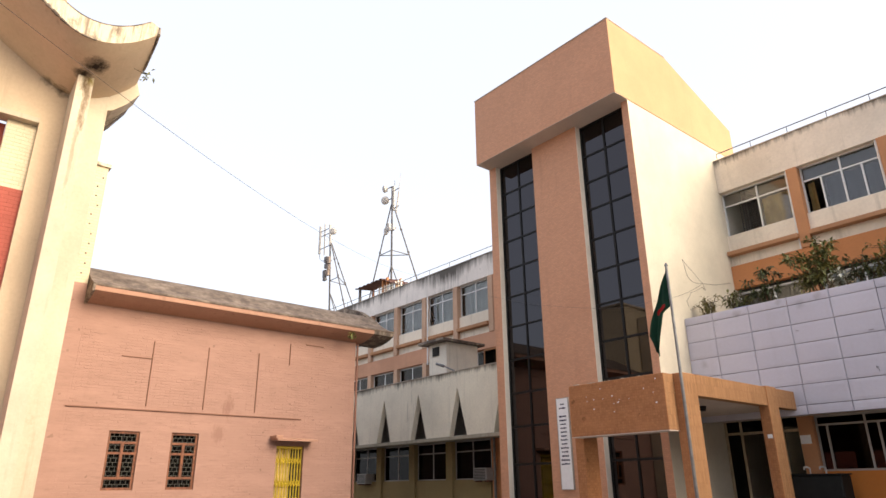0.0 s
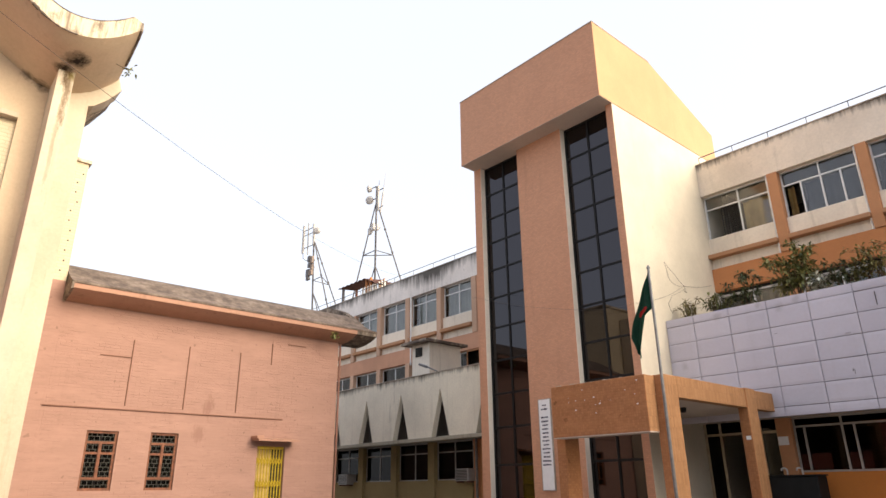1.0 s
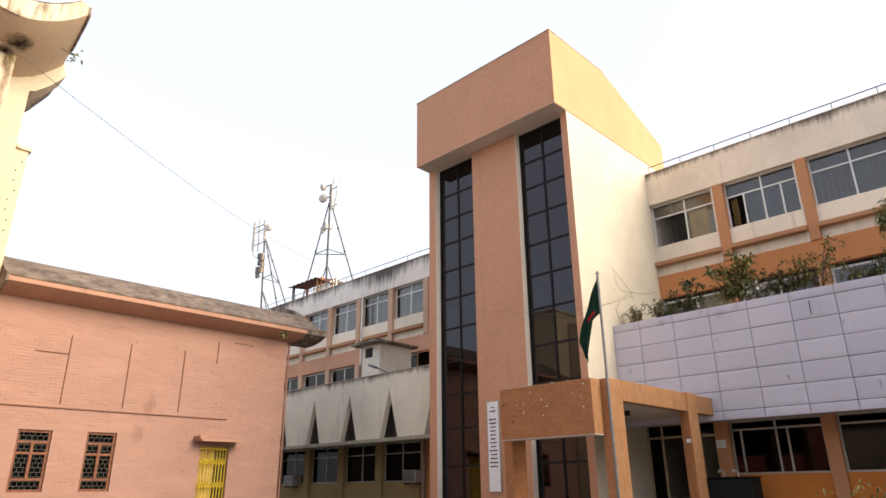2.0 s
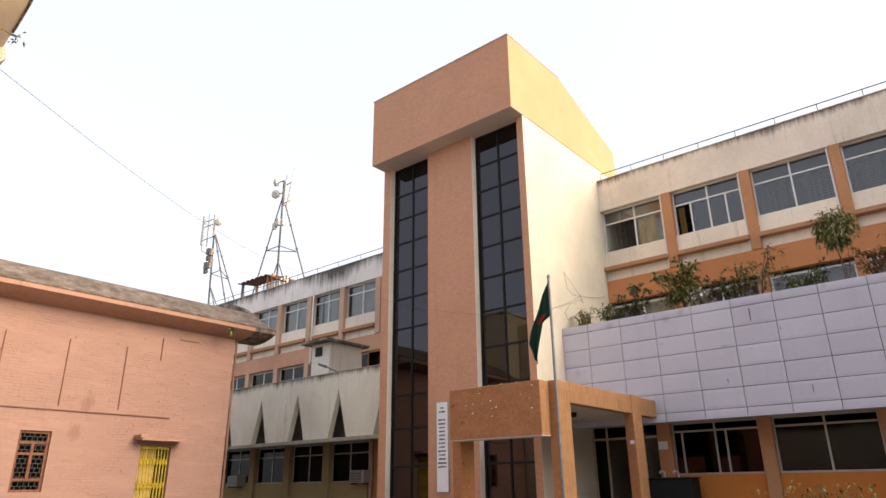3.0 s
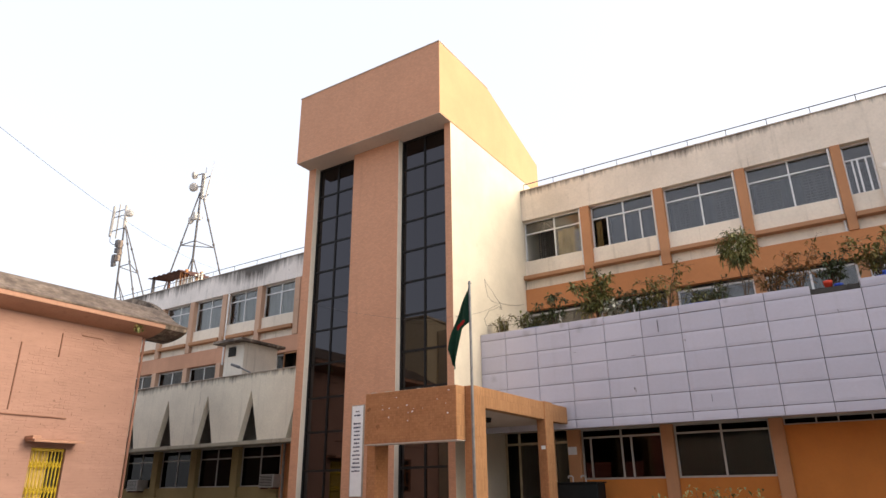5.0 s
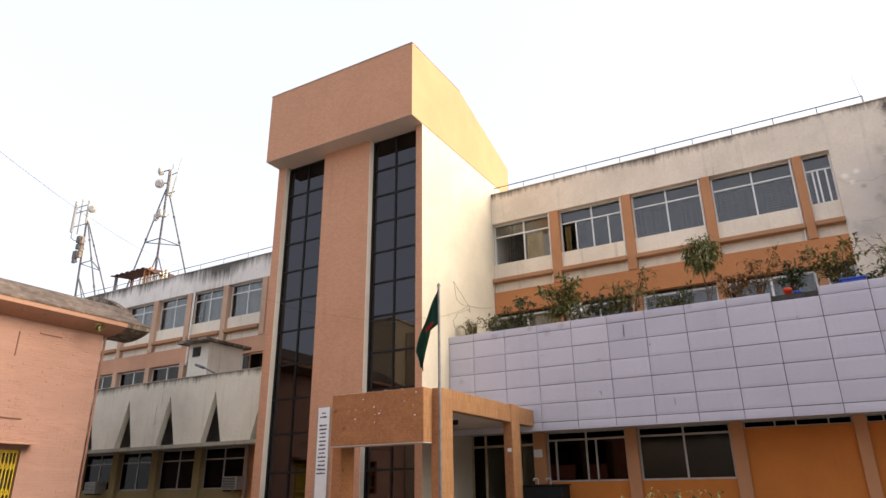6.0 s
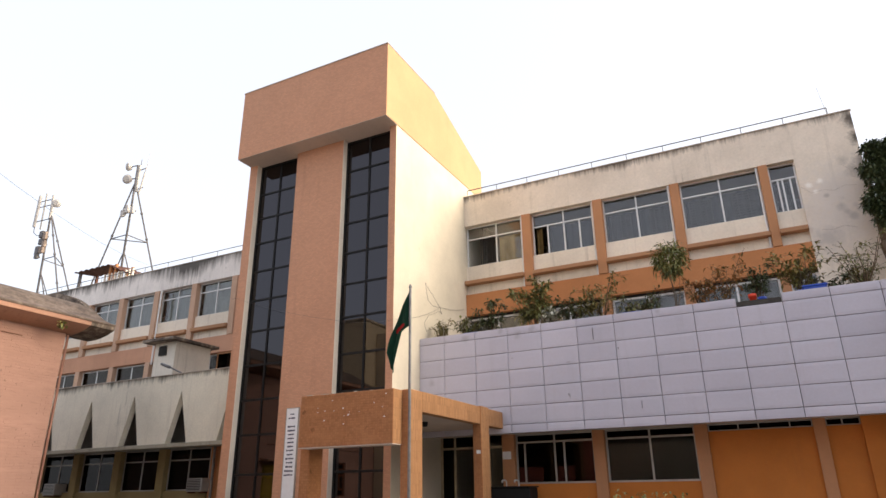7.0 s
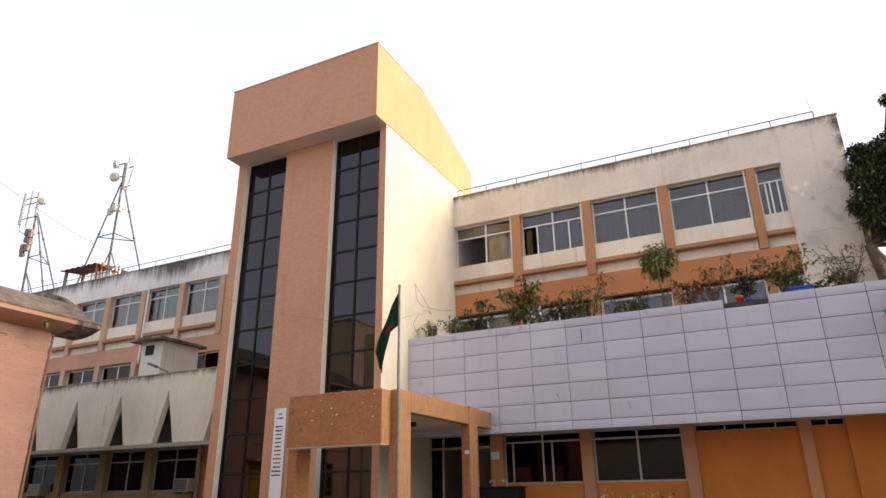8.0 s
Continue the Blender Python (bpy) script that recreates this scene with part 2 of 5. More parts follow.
M_PILASTERFADED = plaster("faded_brown_paint", (0.57, 0.38, 0.275), (0.25, 0.18, 0.13), 0.45, 0.4)
M_PILASTER = plaster("brown_orange_paint", (0.50, 0.25, 0.13), (0.25, 0.15, 0.1), 0.3, 0.25)
M_GROUNDFLOOR = plaster("bright_orange_paint", (0.54, 0.19, 0.045), (0.3, 0.13, 0.05), 0.25, 0.25)
M_BEIGE = dripped("beige_plaster", (0.88, 0.81, 0.67), (0.08, 0.07, 0.055), 5.75, 0.45, 0.3, 1.21)
M_PANEL = plaster("grey_cladding", (0.54, 0.522, 0.60), (0.35, 0.33, 0.34), 0.2, 0.2, rough=0.42, tint=0.03)
def vary_by_object(m, low, high):
    """Alike pieces differ a little in tone."""
    nt = m.node_tree
    bs = nt.nodes["Principled BSDF"]
    src = bs.inputs["Base Color"].links[0].from_socket
    oi = nt.nodes.new("ShaderNodeObjectInfo")
    nt.links.new(mixc(nt, 1.0, src, ramp(nt, oi.outputs["Random"], [(0.0, low), (1.0, high)]), "MULTIPLY"), bs.inputs["Base Color"])


for sx, sz, sr in ((-6.04, 5.56, 0.16), (-5.61, 5.68, 0.13), (-7.56, 5.62, 0.16), (-6.5, 5.72, 0.12), (-8.6, 4.5, 0.14), (-2.4, 5.72, 0.10)):
    soot_spot(M_PANEL, (sx, 16.0, sz), sr, (0.30, 0.28, 0.30), 0.45)
vary_by_object(M_PANEL, (0.90, 0.90, 0.91), (1.0, 1.0, 1.0))
M_PINK = tiled("pink_painted_brick", (0.352, 0.212, 0.172), (0.342, 0.202, 0.162), 0.25, 0.075, rough=0.8, var=0.012, joint_size=0.006, dirt=0.28, strength=0.1, smooth=0.8, specks=0.45)
rain_run(M_PINK, (-18.0, 7.25, 3.75), 0.22, 0.42, (0.23, 0.125, 0.10), 0.7)
rain_run(M_PINK, (-18.0, 7.05, 3.0), 0.24, 0.35, (0.24, 0.13, 0.105), 0.6)
M_PINKTRIM = plaster("pink_trim", (0.27, 0.145, 0.11), (0.15, 0.08, 0.06), 0.3, 0.3)
M_ROOF = mottled("weathered_roof_concrete", (0.075, 0.058, 0.05), (0.155, 0.12, 0.10), (0.27, 0.215, 0.18))
M_WHITE = plaster("white_lime_paint", (0.62, 0.53, 0.41), (0.23, 0.155, 0.09), 0.5, 0.5, tint=0.11)
M_WHITEROOF = streaked("stained_canopy_concrete", (0.64, 0.55, 0.41), (0.13, 0.075, 0.045))
# tan of the soffit, also used as canopy shade on the walls below
M_SOFFIT = plaster("soffit_and_wall_shade_paint", (0.66, 0.51, 0.36), (0.25, 0.16, 0.1), 0.4, 0.25)
rain_run(M_WHITE, (-13.25, 1.74, 9.4), 0.09, 1.6, (0.13, 0.075, 0.035), 0.7)
rain_run(M_WHITE, (-13.25, 1.70, 8.0), 0.05, 1.6, (0.24, 0.16, 0.09), 0.35)
soot_spot(M_WHITE, (-13.25, 1.62, 9.62), 0.16, (0.05, 0.04, 0.015))
soot_spot(M_WHITE, (-13.25, 1.78, 9.45), 0.16, (0.16, 0.12, 0.02), 0.8)
rain_run(M_WHITE, (-13.25, 1.66, 9.62), 0.16, 0.6, (0.09, 0.05, 0.02))
soot_spot(M_SOFFIT, (-14.0, 1.40, 9.5), 0.24, (0.05, 0.035, 0.025))
soot_spot(M_SOFFIT, (-14.0, 1.15, 9.62), 0.2, (0.07, 0.05, 0.035))
soot_spot(M_SOFFIT, (-12.45, 1.0, 10.0), 0.12, (0.10, 0.06, 0.04))
soot_spot(M_SOFFIT, (-12.9, 1.76, 9.62), 0.33, (0.02, 0.018, 0.016), 0.97)
soot_spot(M_SOFFIT, (-13.2, 1.62, 9.55), 0.22, (0.02, 0.018, 0.016), 0.95)
M_YBRICK = tiled("cream_brick", (0.62, 0.53, 0.38), (0.54, 0.45, 0.31), 0.24, 0.08, rough=0.8, var=0.05)
M_RED = tiled("red_painted_brick", (0.36, 0.10, 0.075), (0.30, 0.08, 0.06), 0.24, 0.08, rough=0.7, var=0.05)
M_ALU = plain("white_aluminium", (0.68, 0.68, 0.68), 0.4, 0.2, 0.06)
M_DARKALU = plain("dark_aluminium", (0.012, 0.0115, 0.012), 0.5, 0.0, 0.2, spec=0.15)
M_GLASS = glass("window_glass", (0.90, 0.93, 0.93), 0.014, 0.02, 1.5)
M_DARKGLASS = glass("tinted_glass", (0.035, 0.03, 0.03), 0.032, 0.02, 1.36, (0.91, 0.87, 0.94))
M_DIMGLASS = glass("dusty_glass", (0.40, 0.37, 0.35), 0.012, 0.05, 1.3, (0.95, 0.9, 0.86))
# near-black colour that stands in for shade in rooms, gaps and openings
M_BLACK = plain("painted_interior_shade", (0.03, 0.028, 0.026), 0.9, 0, 0.3)
M_ROOM = plain("room_wall", (0.16, 0.15, 0.14), 0.9, 0, 0.2)
M_CURTAIN = plain("blue_grey_curtain", (0.085, 0.097, 0.112), 0.9, 0, 0.2, 3)
M_CURTAIN2 = plain("ochre_curtain", (0.60, 0.43, 0.18), 0.9, 0, 0.2, 3)
M_STEEL = plain("galvanised_steel", (0.18, 0.18, 0.185), 0.45, 0.6, 0.2, 9)
M_RUST = plain("rusted_iron", (0.17, 0.075, 0.05), 0.85, 0.1, 0.4, 5)
M_RUSTDARK = plain("dark_rusted_sheet", (0.105, 0.048, 0.036), 0.9, 0.1, 0.4, 4)
M_DISH = plain("dish_white", (0.50, 0.47, 0.45), 0.5, 0, 0.08)
M_WOOD = plain("brown_window_wood", (0.19, 0.066, 0.03), 0.55, 0, 0.35, 12)
M_YELLOW = plain("yellow_gate_paint", (0.52, 0.37, 0.02), 0.45, 0, 0.15, 8)
M_GREEN = plain("green_cloth", (0.008, 0.06, 0.035), 0.85, 0, 0.15)
M_REDCLOTH = plain("red_cloth", (0.36, 0.02, 0.02), 0.85, 0, 0.1)
M_SIGN = plain("sign_white", (0.78, 0.78, 0.80), 0.5, 0, 0.04)
M_INK = plain("sign_ink", (0.06, 0.06, 0.10), 0.6, 0, 0.1)
M_BLUE = plain("blue_plastic", (0.02, 0.07, 0.42), 0.4, 0, 0.15)
M_CLAY = plain("clay_pot", (0.28, 0.13, 0.08), 0.85, 0, 0.2, 10)
M_BARK = plain("bark", (0.12, 0.085, 0.055), 0.95, 0, 0.35, 16)
M_ASPHALT = plain("paved_ground", (0.22, 0.205, 0.185), 0.95, 0, 0.25, 3)
M_CONC = plaster("grey_concrete", (0.36, 0.34, 0.31), (0.12, 0.11, 0.1), 0.5, 0.4)

M_STAINTOP = dripped("blackened_parapet_plaster", (0.86, 0.80, 0.76), (0.06, 0.055, 0.05), 11.6, 1.0, 0.6, 1.09)
M_PEEL = plaster("peeling_plaster", (0.78, 0.70, 0.60), (0.34, 0.30, 0.27), 0.7, 0.35, tint=0.12)
M_LEDGE = plaster("ledge_paint", (0.46, 0.25, 0.14), (0.16, 0.11, 0.08), 0.6, 0.3)
M_BEIGEDARK = plaster("stained_beige", (0.42, 0.38, 0.30), (0.08, 0.07, 0.06), 0.7, 0.6)
M_BEIGELIGHT = plaster("pale_plaster", (0.84, 0.78, 0.68), (0.3, 0.27, 0.22), 0.3, 0.4)
M_OCHRE = plaster("ochre_paint", (0.33, 0.25, 0.12), (0.18, 0.14, 0.08), 0.4, 0.3)
M_SOFFITGREY = plaster("grey_soffit_plaster", (0.62, 0.53, 0.47), (0.3, 0.24, 0.2), 0.5, 0.1)
M_JOINT = plain("joint_black", (0.05, 0.045, 0.045), 0.9)
M_PINKSOFFIT = plaster("pink_eave_paint", (0.45, 0.26, 0.19), (0.17, 0.10, 0.07), 0.6, 0.5)
M_CURTAIN3 = plain("grey_green_curtain", (0.13, 0.145, 0.145), 0.9, 0, 0.15, 3)
M_CURTAIN4 = plain("pale_grey_curtain", (0.50, 0.53, 0.51), 0.9, 0, 0.08, 3)
M_GREYALU = plain("grey_aluminium", (0.36, 0.34, 0.32), 0.45, 0.2, 0.1)
M_DOORFRAME = plain("cream_door_frame", (0.42, 0.34, 0.23), 0.5, 0.0, 0.15)
M_DARKIRON = plain("dark_iron", (0.05, 0.045, 0.04), 0.6, 0.3, 0.3)
M_SMOKE = glass("smoked_glass", (0.2, 0.18, 0.17), 0.008, 0.02, 1.2, (0.80, 0.82, 0.84))

M_MAST = plain("weathered_mast_steel", (0.15, 0.14, 0.145), 0.6, 0.3, 0.3, 8)
M_RUSTBOX = plain("sun_bleached_box", (0.30, 0.23, 0.19), 0.7, 0.0, 0.4, 5)
M_CABLE = plain("grey_cable", (0.08, 0.075, 0.075), 0.7)
M_BLACKTILE = plain("black_tile", (0.012, 0.014, 0.015), 0.6, spec=0.15)
M_REDPLASTIC = plain("red_plastic", (0.6, 0.05, 0.02), 0.4)
M_GRILLE = plain("pale_iron", (0.085, 0.08, 0.068), 0.6, 0.2, 0.4, 20)

M_YSIDE = plaster("yellow_ochre_paint", (0.57, 0.355, 0.205), (0.35, 0.22, 0.12), 0.25, 0.2, tint=0.05)
M_REVEAL = plaster("reveal_paint", (0.88, 0.80, 0.68), (0.4, 0.33, 0.25), 0.3, 0.3)
M_ROOFDARK = mottled("blackened_eave", (0.035, 0.03, 0.025), (0.15, 0.12, 0.10), (0.42, 0.35, 0.28))


def leafy(name, a, b):
    m, nt, bs = nodes_of(name)
    g = nt.nodes.new("ShaderNodeNewGeometry")
    nt.links.new(ramp(nt, g.outputs["Random Per Island"], [(0.0, a), (1.0, b)]), bs.inputs["Base Color"])
    bs.inputs["Roughness"].default_value = 0.5
    bs.inputs["Subsurface Weight"].default_value = 0.0
    return m


M_LEAF = leafy("green_leaves", (0.04, 0.06, 0.016), (0.27, 0.26, 0.085))
M_LEAFDRY = leafy("yellowish_leaves", (0.09, 0.10, 0.02), (0.26, 0.20, 0.06))
M_PALELEAF = leafy("variegated_leaves", (0.07, 0.10, 0.04), (0.75, 0.75, 0.66))
M_LEAFRED = leafy("reddish_leaves", (0.10, 0.09, 0.02), (0.40, 0.16, 0.05))
M_LEAFDARK = leafy("dark_tree_leaves", (0.015, 0.03, 0.01), (0.09, 0.115, 0.04))


# ---- building helpers ----
def thing(name, at=(0, 0, 0), **tags):
    return_ob = new(name)
    return_ob.empty_display_size = 0.2
    return_ob.location = at
    tagged(return_ob, **tags)
    return return_ob


def part(name, bm, mat, parent=None, label="", smooth=False):
    """Links a bmesh, in world metres, as one mesh object under its thing."""
    me = bpy.data.meshes.new(name)
    bm.to_mesh(me)
    bm.free()
    if smooth:
        for p in me.polygons:
            p.use_smooth = True
    for m in (mat if isinstance(mat, (list, tuple)) else [mat]):
        me.materials.append(m)
    ob = new(name, me)
    if parent:
        base = Vector((0, 0, 0))
        up = parent
        while up:
            base += up.location
            up = up.parent
        ob.parent = parent
        me.transform(Matrix.Translation(-base))
    if label:
        tagged(ob, label=label)
    return ob


def add_box(bm, x0, x1, y0, y1, z0, z1, bevel=0.0, m=None, idx=0):
    vs = [bm.verts.new((x, y, z)) for z in (z0, z1) for y in (y0, y1) for x in (x0, x1)]
    fs = [bm.faces.new([vs[i] for i in f]) for f in ((0, 2, 3, 1), (4, 5, 7, 6), (0, 1, 5, 4), (2, 6, 7, 3), (0, 4, 6, 2), (1, 3, 7, 5))]
    for f in fs:
        f.material_index = idx
    if bevel:
        es = list({e for f in fs for e in f.edges})
        vs = list({v for g in bmesh.ops.bevel(bm, geom=es, offset=bevel, segments=1, affect="EDGES")["faces"] for v in g.verts} | {v for v in vs if v.is_valid})
    if m is not None:
        bmesh.ops.transform(bm, matrix=m, verts=[v for v in vs if v.is_valid])
    return bm


def box(x0, x1, y0, y1, z0, z1, bevel=0.0):
    return add_box(bmesh.new(), x0, x1, y0, y1, z0, z1, bevel)


def boxes(rows, bevel=0.0):
    bm = bmesh.new()
    for r in rows:
        add_box(bm, *r, bevel)
    return bm


def add_tube(bm, a, b, r0, r1=None, seg=8):
    a, b = Vector(a), Vector(b)
    r1 = r0 if r1 is None else r1
    q = (b - a).to_track_quat("Z", "Y")
    rings = []
    for p, r in ((a, r0), (b, r1)):
        rings.append([bm.verts.new(p + q @ Vector((r * math.cos(k * 2 * math.pi / seg), r * math.sin(k * 2 * math.pi / seg), 0))) for k in range(seg)])
    for k in range(seg):
        bm.faces.new((rings[0][k], rings[0][(k + 1) % seg], rings[1][(k + 1) % seg], rings[1][k]))
    bm.faces.new(rings[0][::-1])
    bm.faces.new(rings[1])
    return bm


def tube(a, b, r0, r1=None, seg=8):
    return add_tube(bmesh.new(), a, b, r0, r1, seg)


def path_tube(pts, r, seg=6):
    bm = bmesh.new()
    for a, b in zip(pts, pts[1:]):
        add_tube(bm, a, b, r, r, seg)
    return bm


def prism(profile, axis, a, b):
    """A closed outline, pulled along an axis from a to b; the outline gives the other two coordinates in order."""
    bm = bmesh.new()

    def at(p, s):
        return {"x": (s, p[0], p[1]), "y": (p[0], s, p[1]), "z": (p[0], p[1], s)}[axis]
    ra = [bm.verts.new(at(p, a)) for p in profile]
    rb = [bm.verts.new(at(p, b)) for p in profile]
    n = len(profile)
    for i in range(n):
        bm.faces.new((ra[i], ra[(i + 1) % n], rb[(i + 1) % n], rb[i]))
    bm.faces.new(ra[::-1])
    bm.faces.new(rb)
    bmesh.ops.recalc_face_normals(bm, faces=bm.faces)
    return bm


# ---- scene parts ----
def ring_frame(x0, x1, y0, y1, z0, z1, w):
    """A closed upright frame, one piece, in the plane of a street front."""
    bm = bmesh.new()
    loops = []
    for y in (y0, y1):
        for d in (0, w):
            loops.append([bm.verts.new(c) for c in ((x0 + d, y, z0 + d), (x1 - d, y, z0 + d), (x1 - d, y, z1 - d), (x0 + d, y, z1 - d))])
    fo, fi, bo, bi = loops
    for k in range(4):
        n = (k + 1) % 4
        for q in ((fo, fi), (fi, bi), (bi, bo), (bo, fo)):
            bm.faces.new((q[0][k], q[0][n], q[1][n], q[1][k]))
    bmesh.ops.recalc_face_normals(bm, faces=bm.faces)
    return bm


def front_window(parent, x0, x1, z0, z1, y, xs=(), zs=(), w=0.05, frame_mat=None, pane_mat=None, skip=(), label="", top_xs=None):
    """A window in a wall that faces the courtyard: frame, mullions, transoms, and a pane for each light; top_xs divides the lights above the transom."""
    fm = frame_mat or M_ALU
    win = part("window", ring_frame(x0, x1, y, y + 0.07, z0, z1, w), fm, parent, label)
    lower_top = z1 - w if top_xs is None else zs[0] - w / 2
    for x in xs:
        part("mullion", box(x - w / 2, x + w / 2, y + 0.004, y + 0.066, z0 + w, lower_top), fm, win)
    for x in top_xs or ():
        part("mullion", box(x - w / 2, x + w / 2, y + 0.004, y + 0.066, zs[0] + w / 2, z1 - w), fm, win)
    for z in zs:
        part("transom", box(x0 + w, x1 - w, y + 0.008, y + 0.062, z - w / 2, z + w / 2), fm, win)
    gx, gz = [x0 + w * 0.5, *xs, x1 - w * 0.5], [z0 + w * 0.5, *zs, z1 - w * 0.5]
    cells = [(a, b, c, d) for a, b in zip(gx, gx[1:]) for c, d in zip(gz, gz[1:]) if top_xs is None or d < z1 - w]
    if top_xs is not None:
        gx = [x0 + w * 0.5, *top_xs, x1 - w * 0.5]
        cells += [(a, b, zs[0], z1 - w * 0.5) for a, b in zip(gx, gx[1:])]
    for n, (a, b, c, d) in enumerate(cells):
        if n not in skip:
            pane = part("pane", box(a + w * 0.4, b - w * 0.4, y + 0.03, y + 0.036, c + w * 0.4, d - w * 0.4), pane_mat or M_GLASS, win)
            pane.visible_shadow = pane_mat is not None
    return win


def curtain(x0, x1, y, z0, z1, mat, label, turn=0.7, deep=0.035):
    bm = bmesh.new()
    n = max(8, int((x1 - x0) / 0.035))
    rows = []
    for z in (z0, z1):
        rows.append([bm.verts.new((x0 + (x1 - x0) * i / n, y + deep * math.sin(i * turn) + 0.015 * math.sin(i * 0.37), z)) for i in range(n + 1)])
    for i in range(n):
        bm.faces.new((rows[0][i], rows[0][i + 1], rows[1][i + 1], rows[1][i]))
    bmesh.ops.solidify(bm, geom=bm.faces[:], thickness=0.006)
    ob = part("curtain", bm, mat, smooth=True)
    return tagged(ob, label=label, category="curtain", group="window curtains")


def grille(parent, x0, x1, y, z0, z1, nx, nz, mat, r=0.008):
    bm = bmesh.new()
    for i in range(nx + 1):
        x = x0 + (x1 - x0) * i / nx
        add_box(bm, x - r, x + r, y, y + 2 * r, z0, z1)
    for k in range(nz + 1):
        z = z0 + (z1 - z0) * k / nz
        add_box(bm, x0, x1, y - 0.003, y + 2 * r - 0.003, z - r, z + r)
    return part("grille", bm, mat, parent, "thin dark iron bars")


# ---- ground ----
ground = part("ground", box(-600, 600, -600, 900, -0.3, 0.0), M_ASPHALT)
tagged(ground, label="grey dusty paved courtyard ground", category="ground", kind="structure")

# ---- right wing ----
Y_WING, TOP = 19.2, 11.55
right_wing = thing("office_wing", (-3, 22, 0), label="three storey cream and orange office wing with stained parapet", category="building")
part("parapet", prism([(-9.0, 10.42), (1.36, 10.42), (1.36, 0.0), (2.97, 0.0), (2.97, TOP), (-9.0, TOP)], "y", 19.2, 19.45), M_WINGTOP, right_wing, "cream plaster parapet and end wall with dark stains")
part("parapet_coping", box(-9.0, 3.0, 19.17, 19.48, TOP, TOP + 0.035, 0.008), M_STAIN, right_wing, "blackened concrete edge")
part("inner_side_wall", box(-9.0, -8.85, 20.8, 23.6, 0.0, 11.0), M_ROOM, right_wing)
part("side_wall", box(2.67, 2.967, 19.45, 29.0, 0.0, TOP), M_PEEL, right_wing)
part("back_wall", box(-9.0, 2.67, 23.6, 23.8, 0.0, 11.0), M_ROOM, right_wing)
part("roof_slab", box(-9.0, 2.67, 19.45, 29.0, 10.95, 11.1), M_CONC, right_wing)
part("floor_slab", box(-9.0, 2.67, 19.45, 23.6, 7.45, 7.75), M_CONC, right_wing)
part("floor_slab", box(-9.0, 2.67, 17.45, 23.6, 4.3, 4.6), M_CONC, right_wing)
part("orange_band", box(-9.0, 1.36, 19.2, 19.45, 7.18, 7.92, 0.006), M_ORANGE, right_wing, "orange painted band")
for pts in ([(1.40, 9.52), (1.62, 9.30), (1.90, 9.34), (2.16, 9.26), (2.42, 9.36), (2.70, 9.30)], [(1.66, 8.20), (1.92, 8.16), (2.2, 8.22), (2.46, 8.12)], [(2.45, 9.98), (2.62, 9.80), (2.66, 9.55), (2.86, 9.48)]):
    part("crack", path_tube([(x, 19.2, z) for x, z in pts], 0.0045, 5), M_STAIN, right_wing, "thin dark crack in the plaster")
PIL_R = [(-6.87, -6.57), (-4.45, -4.17), (-2.06, -1.79), (0.42, 0.66)]
edges = [-9.0] + [v for p in PIL_R for v in p] + [1.36]
BAYS_R = list(zip(edges[0::2], edges[1::2]))
for a, b in PIL_R:
    part("pilaster", box(a, b, 19.165, 19.45, 7.92, 10.42, 0.01), M_PILASTER, right_wing)
    part("lower_pilaster", box(a, b, 19.19, 19.45, 4.6, 7.18, 0.01), M_PILASTER, right_wing)
for i, (a, b) in enumerate(BAYS_R):
    part("spandrel", box(a, b, 19.30, 19.45, 8.38, 8.94), M_WING, right_wing, "cream plaster under the window")
    part("sill_ledge", box(a + 0.003, b - 0.003, 19.08, 19.45, 8.25, 8.38, 0.012), M_LEDGE, right_wing, "orange concrete ledge")
    part("plaster_strip", box(a, b, 19.32, 19.45, 7.92, 8.25), M_WING, right_wing)
    part("lower_spandrel", box(a, b, 19.30, 19.45, 4.6, 5.75), M_WING, right_wing)
    if i < 4:
        part("downpipe", tube((b - 0.045, 19.27, 7.92), (b - 0.045, 19.27, 10.41), 0.036), M_ALU, right_wing, "white plastic downpipe beside the pilaster")
MULL = [((-7.9,), None), ((-6.05, -5.5, -4.98), (-5.5,)), ((-3.13,), None), ((-0.68,), None), ((0.86, 0.98, 1.18), ())]
for i, (a, b) in enumerate(BAYS_R):
    y = 19.40
    win = front_window(right_wing, a, b, 8.94, 10.42, y, MULL[i][0], (9.97,), 0.042, label="white aluminium sliding window", skip=((0,) if i in (0, 1) else ()), top_xs=MULL[i][1])
    if i == 0:
        grille(win, a + 0.45, -7.95, 19.54, 8.98, 9.95, 7, 12, M_DARKIRON)
    if i in (2, 3):
        for xa in (a + 0.18, a + 1.38):
            grille(win, xa, xa + 0.62, 19.54, 9.1, 9.85, 4, 9, M_DARKIRON, 0.01)
    # black strip in place of the shade above the window
    part("window_gap_shade", box(a, b, 19.38, 19.45, 7.10, 7.18), M_BLACK, right_wing, "black strip painted as shade over the window")
    front_window(right_wing, a, b, 5.75, 7.10, y, ((a + b) / 2,) if i < 4 else ((a + b) / 2,), (), 0.055, label="white framed first floor window")
    curtain(a + 0.08, b - 0.08, 19.62, 5.8, 7.05, M_CURTAIN3, "pale grey green curtain behind the window")
curtain(-7.86, -7.0, 19.6, 8.98, 9.95, M_CURTAIN2, "ochre cloth curtain behind the window")
curtain(-6.0, -4.5, 19.62, 8.98, 9.95, M_CURTAIN, "blue grey curtain drawn across the window")
curtain(-6.5, -6.3, 19.62, 8.98, 9.95, M_CURTAIN2, "ochre cloth curtain pushed aside")
